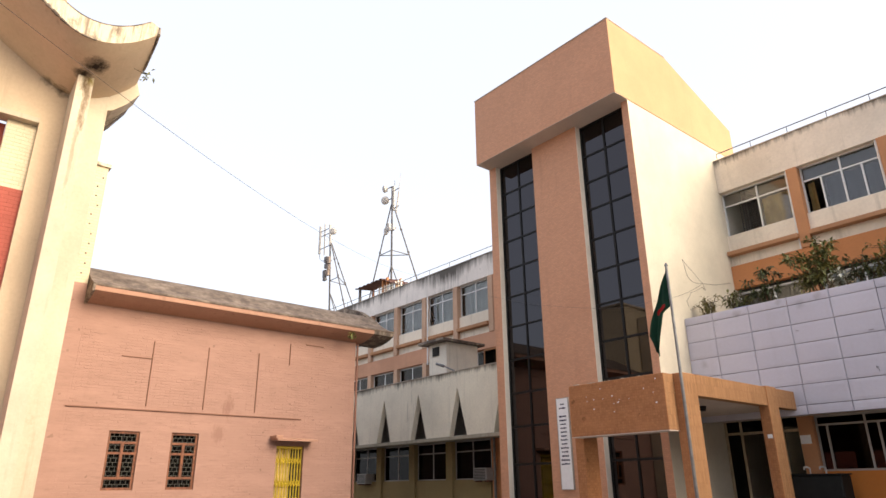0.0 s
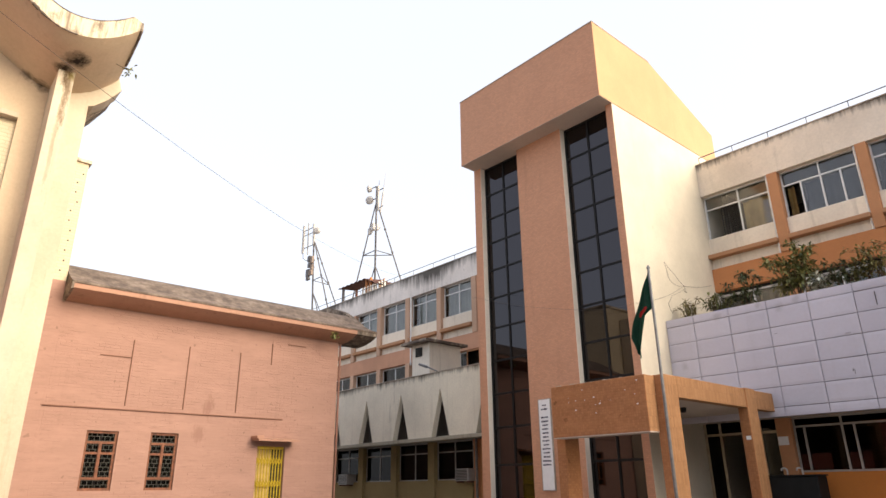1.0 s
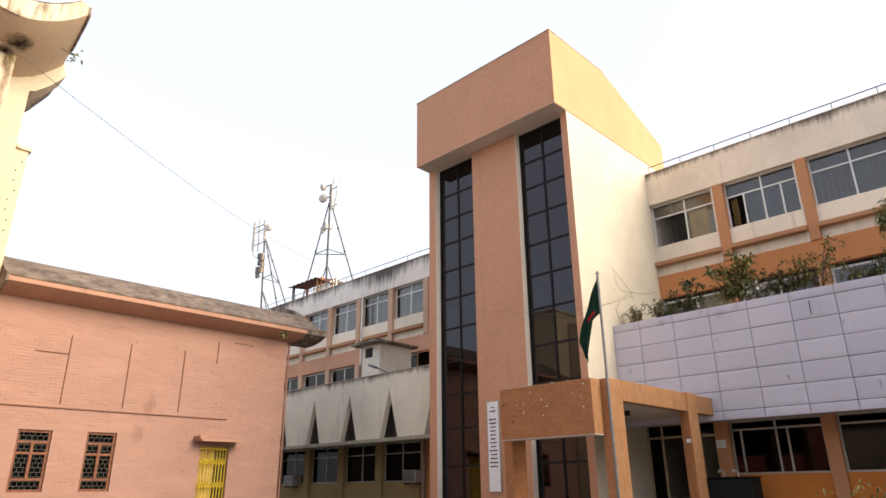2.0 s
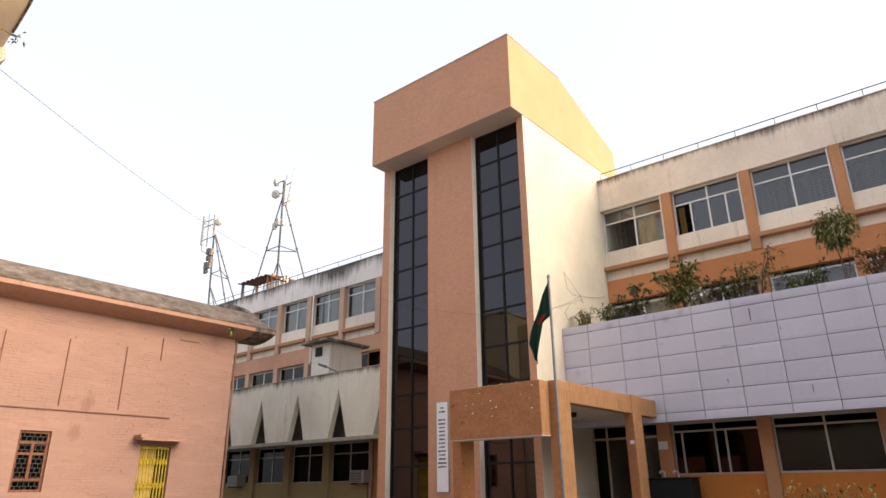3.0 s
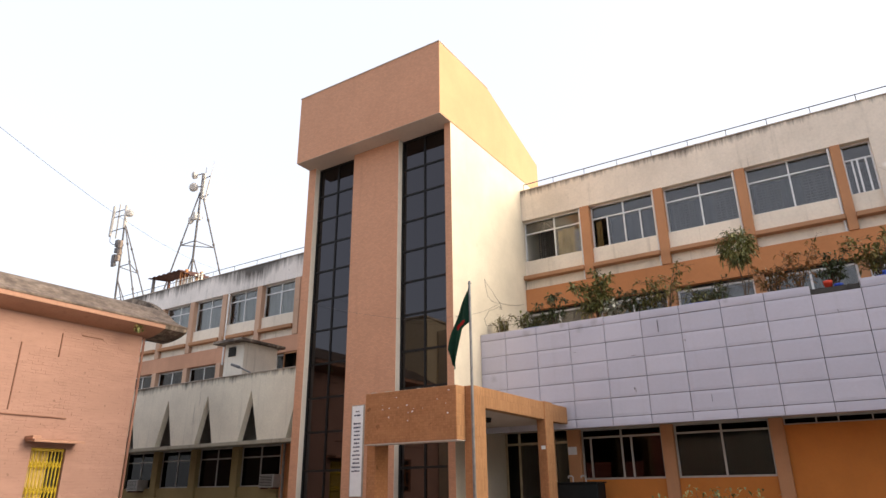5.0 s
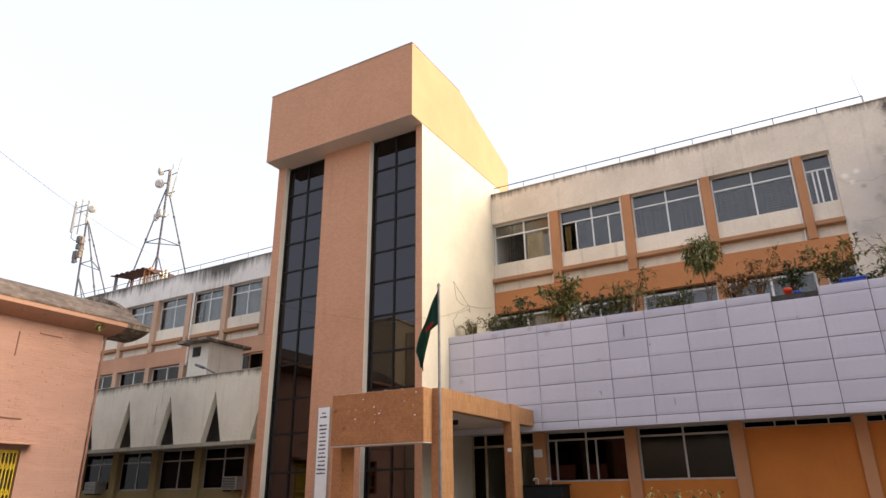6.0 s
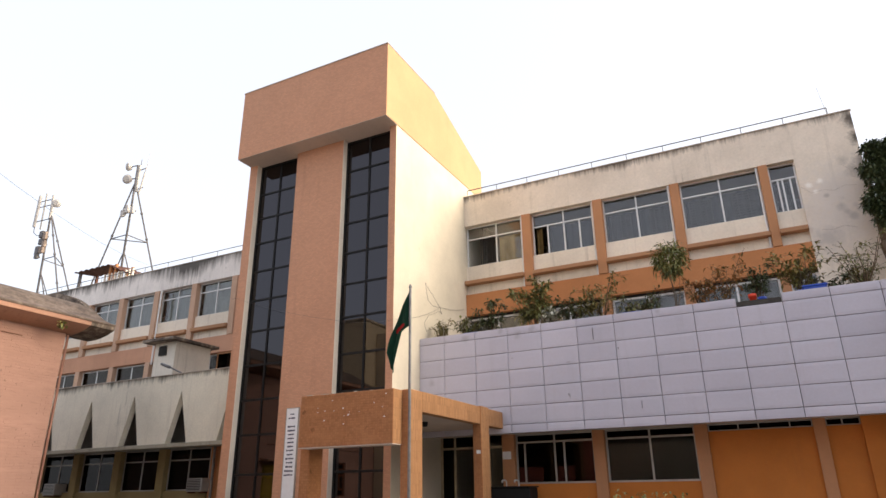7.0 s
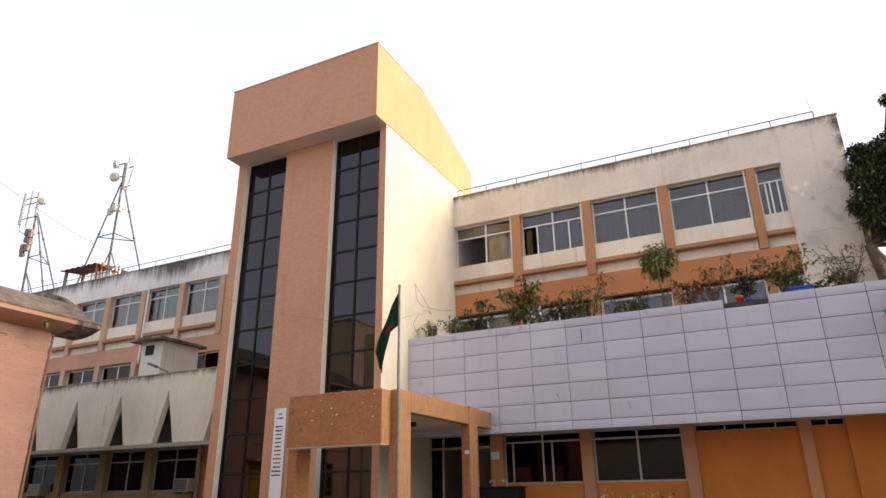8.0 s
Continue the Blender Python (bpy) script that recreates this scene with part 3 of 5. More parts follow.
curtain(-4.1, -2.15, 19.62, 8.98, 9.95, M_CURTAIN, "blue grey curtain drawn across the window")
curtain(-1.7, 0.35, 19.62, 8.98, 9.95, M_CURTAIN, "blue grey curtain drawn across the window")
curtain(0.7, 1.2, 19.62, 8.98, 9.95, M_CURTAIN, "blue grey curtain drawn across the window")


def railing(xa, xb, y, z0, z1, n, label):
    r = thing("roof_railing", ((xa + xb) / 2, y, z0), label=label, category="railing")
    part("rail", tube((xa, y, z1), (xb, y, z1), 0.017), M_MAST, r)
    for i in range(n):
        x = xa + (xb - xa) * i / (n - 1)
        part("post", tube((x, y, z0), (x, y, z1), 0.012), M_MAST, r)
    return r


railing(-8.9, 2.45, 19.3, TOP + 0.03, 11.84, 11, "thin grey steel pipe railing on the parapet")

# ---- left wing ----
left_wing = thing("office_wing", (-30, 22, 0), label="three storey office wing with rain blackened parapet", category="building")
XL0, XL1 = -46.0, -14.77
part("parapet", box(XL0, XL1, 19.2, 19.45, 10.36, 11.42, 0.012), M_STAINTOP, left_wing, "grey parapet blackened by rain")
part("parapet_coping", box(XL0, XL1, 19.17, 19.48, 11.42, 11.455, 0.008), M_STAIN, left_wing)
part("orange_band", box(XL0, XL1, 19.2, 19.45, 7.15, 7.85, 0.006), M_ORANGEFADED, left_wing, "orange painted band")
part("orange_wall", box(-19.55, XL1, 19.203, 19.45, 7.85, 10.36), M_ORANGEFADED, left_wing)
part("orange_wall", box(-18.2, XL1, 19.203, 19.45, 4.6, 7.15), M_ORANGEFADED, left_wing)
part("back_wall", box(XL0, XL1, 23.6, 23.8, 0.0, 11.0), M_ROOM, left_wing)
part("end_wall", box(XL0, XL0 + 0.25, 17.45, 29.0, 0.0, 11.42), M_WING, left_wing)
part("roof_slab", box(XL0, XL1, 19.45, 29.0, 10.85, 11.0), M_CONC, left_wing)
part("floor_slab", box(XL0, XL1, 19.45, 23.6, 7.45, 7.75), M_CONC, left_wing)
part("floor_slab", box(XL0, XL1, 17.45, 23.6, 4.3, 4.6), M_CONC, left_wing)
PIL_L = [(-19.86 - 2.345 * k, -19.56 - 2.345 * k) for k in range(12)]
for k, (a, b) in enumerate(PIL_L):
    part("pilaster", box(a, b, 19.165, 19.45, 7.85, 10.36, 0.01), M_PILASTERFADED, left_wing)
    if k:
        part("lower_pilaster", box(a, b, 19.19, 19.45, 4.6, 7.15, 0.01), M_PILASTERFADED, left_wing)
for k in range(11):
    a, b = PIL_L[k + 1][1], PIL_L[k][0]
    part("spandrel", box(a, b, 19.30, 19.45, 8.33, 8.88), M_WING, left_wing, "cream plaster under the window")
    part("sill_ledge", box(a + 0.003, b - 0.003, 19.08, 19.45, 8.18, 8.33, 0.012), M_LEDGE, left_wing, "concrete ledge")
    part("plaster_strip", box(a, b, 19.32, 19.45, 7.85, 8.18), M_WING, left_wing)
    front_window(left_wing, a, b, 8.88, 10.36, 19.40, ((a + b) / 2,), (9.95,), 0.045, label="white framed sliding window")
    if k < 7:
        curtain(a + (0.34 if k % 2 else 0.12), b - 0.06, 19.535, 8.9, 10.3, M_CURTAIN4, "pale grey curtain drawn across the window", 0.7, 0.022)
    part("lower_spandrel", box(a, b, 19.30, 19.45, 4.6, 5.75), M_WING, left_wing)
    front_window(left_wing, a, b, 5.75, 7.13, 19.40, ((a + b) / 2,), (), pane_mat=M_DIMGLASS, label="dim first floor window")
    if k < 7:
        curtain(a + 0.08, b - 1.2, 19.8, 5.8, 7.05, M_CURTAIN, "blue grey curtain behind the window")
part("downpipe", tube((-24.0, 19.1, 7.0), (-24.0, 19.1, 10.3), 0.04), M_ALU, left_wing, "white plastic downpipe")
railing(-44.0, -14.9, 19.3, 11.455, 11.74, 20, "thin grey steel pipe railing on the blackened parapet")

# ---- overhanging lower band of the left wing, with tall triangular openings ----
low_band = thing("overhanging_band", (-28, 16.2, 3.2), label="beige concrete band with tall triangular openings", category="facade band")
PITCH, APEX0 = 2.345, -16.02
for k in range(11):
    xa = APEX0 - PITCH * k
    zt, zb = 5.64, 3.32
    left = max(xa - PITCH / 2, -42)
    right = min(xa + PITCH / 2, XL1 - 0.002)
    part("panel", prism([(left, zb), (xa - 0.49, zb), (xa, 5.06), (xa, zt), (left, zt)], "y", 16.0, 16.22), M_BEIGE, low_band)
    part("panel", prism([(xa, zt), (xa, 5.06), (xa + 0.49, zb), (right, zb), (right, zt)], "y", 16.0, 16.22), M_BEIGE, low_band)
part("bottom_lip", box(-42, XL1 - 0.002, 15.95, 16.25, 3.19, 3.32, 0.01), M_BEIGEDARK, low_band, "stained concrete lip")
part("terrace_slab", box(-42, XL1 - 0.002, 16.22, 19.45, 5.05, 5.2), M_CONC, low_band)
part("top_edge", box(-42, XL1 - 0.002, 15.97, 16.25, 5.64, 5.67, 0.008), M_STAIN, low_band, "blackened top edge")
part("soffit", box(-42, XL1 - 0.002, 16.25, 17.45, 3.25, 3.32), M_CONC, low_band)
part("inner_wall", box(-42, XL1 - 0.002, 17.2, 17.44, 3.32, 5.05), M_CONC, low_band)

# ---- ground floor of the left wing ----
lg = thing("ground_floor_front", (-28, 17.3, 0), label="ground floor window front in ochre paint", category="facade")
for k in range(10):
    a = -20.38 - 2.38 * k
    part("pilaster", box(a, a + 0.36, 17.1, 17.45, 0, 3.25, 0.01), M_OCHRE, lg)
    x0, x1 = a + 0.36, a + 2.38
    part("apron_wall", box(x0, x1, 17.2, 17.45, 0, 1.84), M_OCHRE, lg)
    front_window(lg, x0, x1, 1.84, 3.25, 17.3, ((x0 + x1) / 2, ), (2.86,), 0.045, M_GREYALU, M_SMOKE, label="grey framed dark window")
part("wall_end", box(-17.9, XL1, 17.2, 17.45, 0, 3.25), M_ORANGE, lg)
# black sheet: the room's shade is put into its colour
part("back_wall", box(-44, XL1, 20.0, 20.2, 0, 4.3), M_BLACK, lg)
part("downpipe", tube((-17.55, 17.0, 0), (-17.55, 17.0, 3.25), 0.05), M_STEEL, lg, "grey downpipe")


def ac_unit(x0, x1, y, z0, z1):
    u = thing("air_conditioner", ((x0 + x1) / 2, y, z0), label="pale grey window air conditioner below the band", category="air conditioner", group="window air conditioners")
    part("casing", box(x0, x1, y, y + 0.55, z0, z1, 0.02), M_GREYALU, u)
    for i in range(7):
        z = z0 + 0.06 + (z1 - z0 - 0.12) * i / 6
        part("slat", box(x0 + 0.05, x1 - 0.05, y - 0.012, y + 0.002, z - 0.012, z + 0.012), M_DARKALU, u)
    for x in (x0 + 0.06, x1 - 0.1):
        part("bracket", box(x, x + 0.04, y + 0.02, y + 0.6, z0 - 0.05, z0), M_RUST, u)


ac_unit(-18.55, -17.85, 16.85, 1.8, 2.23)
ac_unit(-26.3, -25.6, 16.85, 1.75, 2.18)

# ---- small tank room on the terrace ----
room = thing("tank_room", (-20.4, 17.6, 5.2), label="small white rooftop room with flat slab", category="rooftop room")
part("walls", boxes([(-21.0, -19.9, 16.8, 16.95, 5.2, 7.12), (-20.05, -19.9, 16.95, 18.5, 5.2, 7.12), (-21.0, -20.85, 16.95, 18.5, 5.2, 7.12), (-20.85, -20.05, 18.35, 18.5, 5.2, 7.12)]), M_BEIGELIGHT, room)
part("roof_slab", box(-21.35, -19.7, 16.45, 18.75, 7.12, 7.23, 0.01), M_ROOFDARK, room, "dark stained slab")
# no real hole: a black slab gives the opening its shade
part("vent", box(-20.75, -20.35, 16.76, 16.81, 6.62, 6.98), M_BLACK, room, "black slab painted as the shade of a square opening")
dark_win = front_window(left_wing, -20.2, -19.4, 5.9, 7.1, 19.14, (), (), 0.05, M_PILASTER, M_SMOKE, label="dark window by the tower")
lamp = thing("lamp_arm", (-19.3, 16.1, 5.6), label="bent grey pipe lamp arm above the band", category="lamp arm")
part("arm", path_tube([(-18.46, 16.1, 5.2), (-18.46, 16.1, 5.6), (-18.6, 16.07, 5.7), (-19.1, 15.97, 5.93)], 0.03), M_STEEL, lamp)
part("head", tube((-19.08, 15.97, 5.92), (-19.45, 15.9, 6.06), 0.055, 0.045), M_STEEL, lamp)

# ---- stair tower ----
tower = thing("stair_tower", (-11.9, 17, 0), label="tall terracotta tiled stair tower with dark glass strips", category="tower")
YT, ZS = 14.55, 12.08
part("head_block", prism([(13.94, ZS), (13.94, 14.62), (17.0, 14.62), (20.8, 13.3), (20.8, ZS)], "x", -14.77, -8.99), M_TILE, tower, "terracotta tiled head block")
part("coping", box(-14.79, -8.97, 13.92, 17.0, 14.621, 14.655, 0.008), M_STAIN, tower, "grey weathered coping")
part("side_coat", prism([(13.945, ZS + 0.002), (13.945, 14.615), (16.998, 14.615), (20.79, 13.298), (20.79, ZS + 0.002)], "x", -8.989, -8.982), M_YSIDE, tower, "yellow ochre painted side")
part("soffit", box(-14.765, -8.995, 13.945, YT + 0.3, ZS - 0.012, ZS - 0.001), M_SOFFITGREY, tower, "grey plaster soffit")
part("corner_pier", box(-14.77, -14.45, YT, YT + 0.3, 0, ZS - 0.012), M_TILE, tower)
part("centre_pier", box(-12.75, -10.93, YT, YT + 0.3, 0, ZS - 0.012), M_TILE, tower, "terracotta tiled middle pier")
part("corner_pier", box(-9.22, -9.006, YT, YT + 0.3, 0, ZS - 0.012), M_TILE, tower)
part("side_wall", box(-9.2, -9.0, YT + 0.302, 20.8, 0, ZS - 0.001), M_CREAM, tower, "cream painted side wall")
part("side_facing", box(-9.006, -9.0, YT + 0.004, YT + 0.302, 0, ZS - 0.012), M_CREAM, tower)
part("side_wall", box(-14.77, -14.6, YT + 0.302, 20.8, 0, ZS - 0.001), M_CREAM, tower)
part("reveal", box(-14.45, -14.443, YT + 0.004, YT + 0.21, 0, ZS - 0.012), M_REVEAL, tower, "cream painted reveal")
part("reveal", box(-10.93, -10.923, YT + 0.004, YT + 0.21, 0, ZS - 0.012), M_REVEAL, tower, "cream painted reveal")
# black sheet gives the depth behind the glass its shade
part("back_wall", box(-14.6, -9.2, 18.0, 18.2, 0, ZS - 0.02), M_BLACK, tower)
ROWS = [0.1, 1.15, 2.2, 3.28, 4.28, 5.31, 6.36, 7.35, 8.31, 9.27, 10.15, 11.02, 11.9]
for x0, x1 in ((-14.443, -12.75), (-10.923, -9.22)):
    front_window(tower, x0, x1, 0.1, 12.06, YT + 0.2, ((x0 + x1) / 2,), tuple(ROWS[1:-1]), 0.06, M_DARKALU, M_DARKGLASS, label="dark framed tinted glass strip")
for z in (3.35, 6.4, 9.3):
    part("landing", box(-14.6, -9.2, 15.6, 18.0, z - 0.25, z), M_CONC, tower)

# ---- notice board on the tower ----
board = thing("notice_board", (-12.15, 14.5, 2.7), label="tall white board with dark lines of writing", category="notice board")
part("board_face", box(-12.39, -11.98, 14.50, 14.549, 1.5, 3.9, 0.006), M_SIGN, board)
part("board_rim", ring_frame(-12.405, -11.965, 14.495, 14.548, 1.485, 3.915, 0.018), M_GREYALU, board)
rng = random.Random(4)
for i in range(15):
    z = 3.74 - i * 0.105 - (0.12 if i > 1 else 0)
    w = rng.uniform(0.2, 0.31) if i > 1 else 0.14 + 0.1 * i
    x = -12.185 - w / 2
    bm = bmesh.new()
    while w > 0.02:
        seg = min(w, rng.uniform(0.04, 0.11))
        add_box(bm, x, x + seg - 0.012, 14.494, 14.501, z - 0.016 - rng.uniform(0, 0.012), z + 0.012 + rng.uniform(0, 0.01))
        x, w = x + seg, w - seg
    part("writing_bar", bm, M_INK, board, "dark line of writing")

# ---- cladding band on the right wing ----
clad = thing("cladding_band", (-3, 16.2, 3.1), label="pale grey rectangular cladding panels with dark joints", category="cladding")
part("backing", boxes([(-9.0, 4.6, 16.03, 16.2, 3.06, 5.55), (-9.0, -0.64, 16.03, 16.2, 5.55, 5.76), (0.31, 4.6, 16.03, 16.2, 5.55, 5.76)]), M_JOINT, clad, "dark backing seen in the joints")
part("terrace_slab", box(-9.0, 2.97, 16.2, 19.45, 5.3, 5.5), M_CONC, clad)
part("soffit", box(-9.0, 4.6, 16.202, 17.45, 3.12, 3.2), M_SOFFITGREY, clad)


def dished_panel(x0, x1, y0, y1, z0, z1, bulge):
    """A thin metal panel whose face swells a little between its folded edges."""
    bm = bmesh.new()
    inset = min(0.07, (z1 - z0) * 0.3)
    loops = []
    for k, y in ((0, y1), (0, y0 + 0.004), (0.004, y0), (inset, y0 - bulge)):
        loops.append([bm.verts.new((x, y, z)) for x, z in ((x0 + k, z0 + k), (x1 - k, z0 + k), (x1 - k, z1 - k), (x0 + k, z1 - k))])
    for p, q in zip(loops, loops[1:]):
        for i in range(4):
            bm.faces.new((p[i], p[(i + 1) % 4], q[(i + 1) % 4], q[i]))
    bm.faces.new(loops[-1])
    bm.faces.new(loops[0][::-1])
    return bm


xs = [-9.0, -8.21] + [-7.263 + 0.9465 * i for i in range(13)]
zs = [3.045, 3.26, 3.72, 4.18, 4.65, 5.11, 5.575, 5.785]
prng = random.Random(7)
for i, (a, b) in enumerate(zip(xs, xs[1:])):
    for j, (c, d) in enumerate(zip(zs, zs[1:])):
        if j == 6 and abs(a + 0.637) < 0.05:
            continue
        g = 0.006
        dy = prng.uniform(-0.006, 0.006)
        bm = dished_panel(a + g, b - g, 16.0 + dy, 16.034, c + g, d - g, prng.uniform(0.004, 0.009))
        bmesh.ops.rotate(bm, cent=((a + b) / 2, 16.02, (c + d) / 2), matrix=Euler((prng.uniform(-0.008, 0.008), 0, prng.uniform(-0.006, 0.006))).to_matrix(), verts=bm.verts)
        part("cladding_panel", bm, M_PANEL, clad)
part("bare_edge", box(-0.63, 0.30, 15.998, 16.2, 5.585, 5.69), M_DARKIRON, clad, "bare dark edge where a panel is missing")
for sx, sz, w, h in ((-4.69, 4.70, 0.11, 0.006), (-4.75, 3.90, 0.012, 0.05), (-3.01, 3.54, 0.008, 0.16), (-3.42, 4.92, 0.014, 0.05), (-4.72, 3.86, 0.006, 0.1), (-0.2, 5.15, 0.01, 0.05), (-6.2, 4.95, 0.07, 0.006)):
    part("scratch", box(sx - w / 2, sx + w / 2, 15.978, 15.988, sz - h / 2, sz + h / 2), M_CABLE, clad, "dark scratch")
part("split_joint", box(-4.02, -4.008, 15.978, 15.99, 5.2, 5.5), M_JOINT, clad)

# ---- ground floor of the right wing ----
rg = thing("ground_floor_front", (-3, 17.3, 0), label="orange ground floor front with wide windows", category="facade")
YG = 17.2
for a, b in ((-7.05, -6.70), (-4.56, -4.26), (-2.08, -1.78), (0.44, 0.69)):
    part("pilaster", box(a, b, YG - 0.1, YG + 0.25, 0, 3.12, 0.01), M_PILASTER, rg)
part("apron_wall", box(-6.70, -4.56, YG, YG + 0.25, 0, 1.85), M_GROUNDFLOOR, rg)
part("apron_wall", box(-4.26, -2.08, YG, YG + 0.25, 0, 1.85), M_GROUNDFLOOR, rg)
part("orange_wall", box(-1.78, 0.44, YG, YG + 0.25, 0, 2.95), M_GROUNDFLOOR, rg)
part("orange_wall", box(0.69, 1.37, YG, YG + 0.25, 0, 2.95), M_GROUNDFLOOR, rg)
part("orange_wall", box(1.37, 4.6, YG - 0.12, YG + 0.25, 0, 3.12), M_GROUNDFLOOR, rg)
front_window(rg, -6.70, -4.56, 1.85, 3.12, YG + 0.04, (-5.62,), (2.9,), 0.045, M_GREYALU, M_SMOKE, label="grey framed dark window")
for x in (-6.45, -5.36):
    part("sash_stile", box(x - 0.02, x + 0.02, YG + 0.02, YG + 0.08, 1.9, 2.88), M_GREYALU, rg)
front_window(rg, -4.26, -2.08, 1.85, 3.12, YG + 0.04, (-3.16,), (2.9,), 0.045, M_GREYALU, M_SMOKE, label="grey framed dark window")
front_window(rg, -1.78, 0.44, 2.95, 3.12, YG + 0.04, (-1.11, -0.67, -0.02), (), 0.03, M_GREYALU, M_SMOKE, label="narrow strip window")
front_window(rg, 0.69, 1.37, 2.95, 3.12, YG + 0.04, (1.02,), (), 0.03, M_GREYALU, M_SMOKE, label="narrow strip window")
front_window(rg, -8.99, -7.05, 0.05, 3.18, YG + 0.04, (-8.55, -7.95, -7.5), (2.82,), 0.06, M_DOORFRAME, M_SMOKE, skip=(2,), label="cream framed glass entrance door, one leaf open")
# black sheet for the shade behind the ground floor windows
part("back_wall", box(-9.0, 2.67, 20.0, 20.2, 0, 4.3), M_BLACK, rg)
part("side_wall", box(2.67, 2.96, 17.45, 21.2, 0, 5.3), M_ROOM, rg)
part("paper_notice", box(-7.04, -6.80, YG - 0.108, YG - 0.1, 2.48, 2.68), M_SIGN, rg, "small white paper notice")

# ---- entrance porch ----
def two_faced(bm):
    """The narrow side that faces the sun gets upright tiles in a yellower, sunlit tone, the rest mosaic."""
    bm.normal_update()
    for f in bm.faces:
        f.material_index = 1 if f.normal.x > 0.9 else 0
    return bm


porch = thing("entrance_porch", (-7.8, 13.5, 0), label="flat roofed entrance porch with orange mosaic fascia", category="porch")
part("front_fascia", two_faced(box(-8.99, -6.735, 10.94, 11.28, 2.53, 3.56, 0.01)), [M_FASCIA, M_FASCIASIDE], porch, "orange mosaic fascia with chipped tiles")
part("fascia_soffit", box(-8.985, -6.74, 10.945, 11.275, 2.515, 2.529), M_SOFFITGREY, porch)
part("column", two_faced(box(-6.775, -6.54, 11.283, 11.75, 0, 3.575, 0.012)), [M_FASCIA, M_FASCIASIDE], porch)
part("column", two_faced(box(-6.75, -6.525, 14.58, 15.05, 0, 3.6, 0.012)), [M_FASCIA, M_FASCIASIDE], porch)
part("column", box(-9.2, -8.97, 11.283, 11.75, 0, 3.55, 0.012), M_FASCIA, porch)
# beam wears the sunlit side tone all round
part("side_beam", box(-6.74, -6.545, 11.75, 16.0, 3.17, 3.58, 0.01), M_FASCIASIDE, porch)
part("roof_slab", box(-8.99, -6.74, 11.283, 15.99, 3.2, 3.5), M_SOFFITGREY, porch, "grey plaster porch roof")
crng = random.Random(11)
for i in range(17):
    x, z = crng.uniform(-8.7, -6.9), crng.gauss(3.22, 0.13)
    s = crng.uniform(0.007, 0.02)
    part("chip", box(x - s, x + s * 0.8, 10.936, 10.942, z - s * 0.5, z + s * 0.6), M_SIGN, porch)
for i in range(26):
    x, s = crng.uniform(-8.95, -7.2), crng.uniform(0.005, 0.018)
    part("mortar_crumb", box(x - s * 1.6, x + s * 1.5, 10.95 + crng.uniform(0, 0.05), 11.1, 3.558, 3.558 + s, 0.002), M_CONC, porch)
part("small_plate", box(-6.66, -6.56, 14.57, 14.579, 2.5, 2.58), M_SIGN, porch, "small white plate")
for y in (12.3, 13.7):
    fx = thing("ceiling_light", (-7.6, y, 3.2), label="small round ceiling light under the porch", category="ceiling light", group="porch lights")
    part("housing", tube((-7.6, y, 3.199), (-7.6, y, 3.1), 0.11, 0.09, 16), M_DARKALU, fx)

# ---- flag pole ----
flagpole = thing("flagpole", (-6.27, 10.8, 0), label="grey steel flagpole with green flag and red disc", category="flagpole")
part("pole", tube((-6.29, 10.8, 0), (-6.29, 10.8, 5.5), 0.034, 0.024, 12), M_STEEL, flagpole)
part("finial", tube((-6.29, 10.8, 5.5), (-6.29, 10.8, 5.56), 0.04, 0.015, 12), M_STEEL, flagpole)


def flag_mesh():
    """A limp flag: the hoist runs down the pole, the fly hangs out in a slanting fold below it."""
    bm = bmesh.new()
    nu, nv = 18, 44
    rows = []
    for j in range(nv + 1):
        v = j / nv
        z = 5.44 - 1.30 * v - 0.24 * v * v
        left = 0.03 + 0.60 * v - 0.2 * max(0.0, v - 0.84) / 0.16
        right = 0.02 + 0.15 * min(1.0, max(0.0, (v - 0.50) / 0.06)) + 0.20 * max(0.0, v - 0.5) / 0.5
        row = []
        for i in range(nu + 1):
            u = i / nu
            depth = 0.035 * math.sin(u * 8 + v * 5) * (0.3 + v) + 0.02 * math.sin(v * 13 + u * 2) * u
            row.append(bm.verts.new((-6.29 - right - (left - right) * u, 10.8 + depth, z - (0.10 * (1 - u) if v > 0.5 else 0.0) * (v - 0.5) * 2 + 0.06 * v * u)))
        rows.append(row)
    for j in range(nv):
        for i in range(nu):
            f = bm.faces.new((rows[j][i], rows[j][i + 1], rows[j + 1][i + 1], rows[j + 1][i]))
            u, v = (i + 0.5) / nu, (j + 0.5) / nv
            if ((u - 0.5) * 0.3) ** 2 + ((v - 0.54) * 1.3) ** 2 < 0.0065:
                f.material_index = 1
    bmesh.ops.solidify(bm, geom=bm.faces[:], thickness=0.004)
    return bm


part("flag", flag_mesh(), [M_GREEN, M_REDCLOTH], flagpole, "limp green flag with a red disc", smooth=True)

# ---- pink hall ----
hall = thing("pink_hall", (-20, 7, 0), label="salmon pink painted brick hall with curved eaves", category="building")
XW, T = -18.0, 0.3


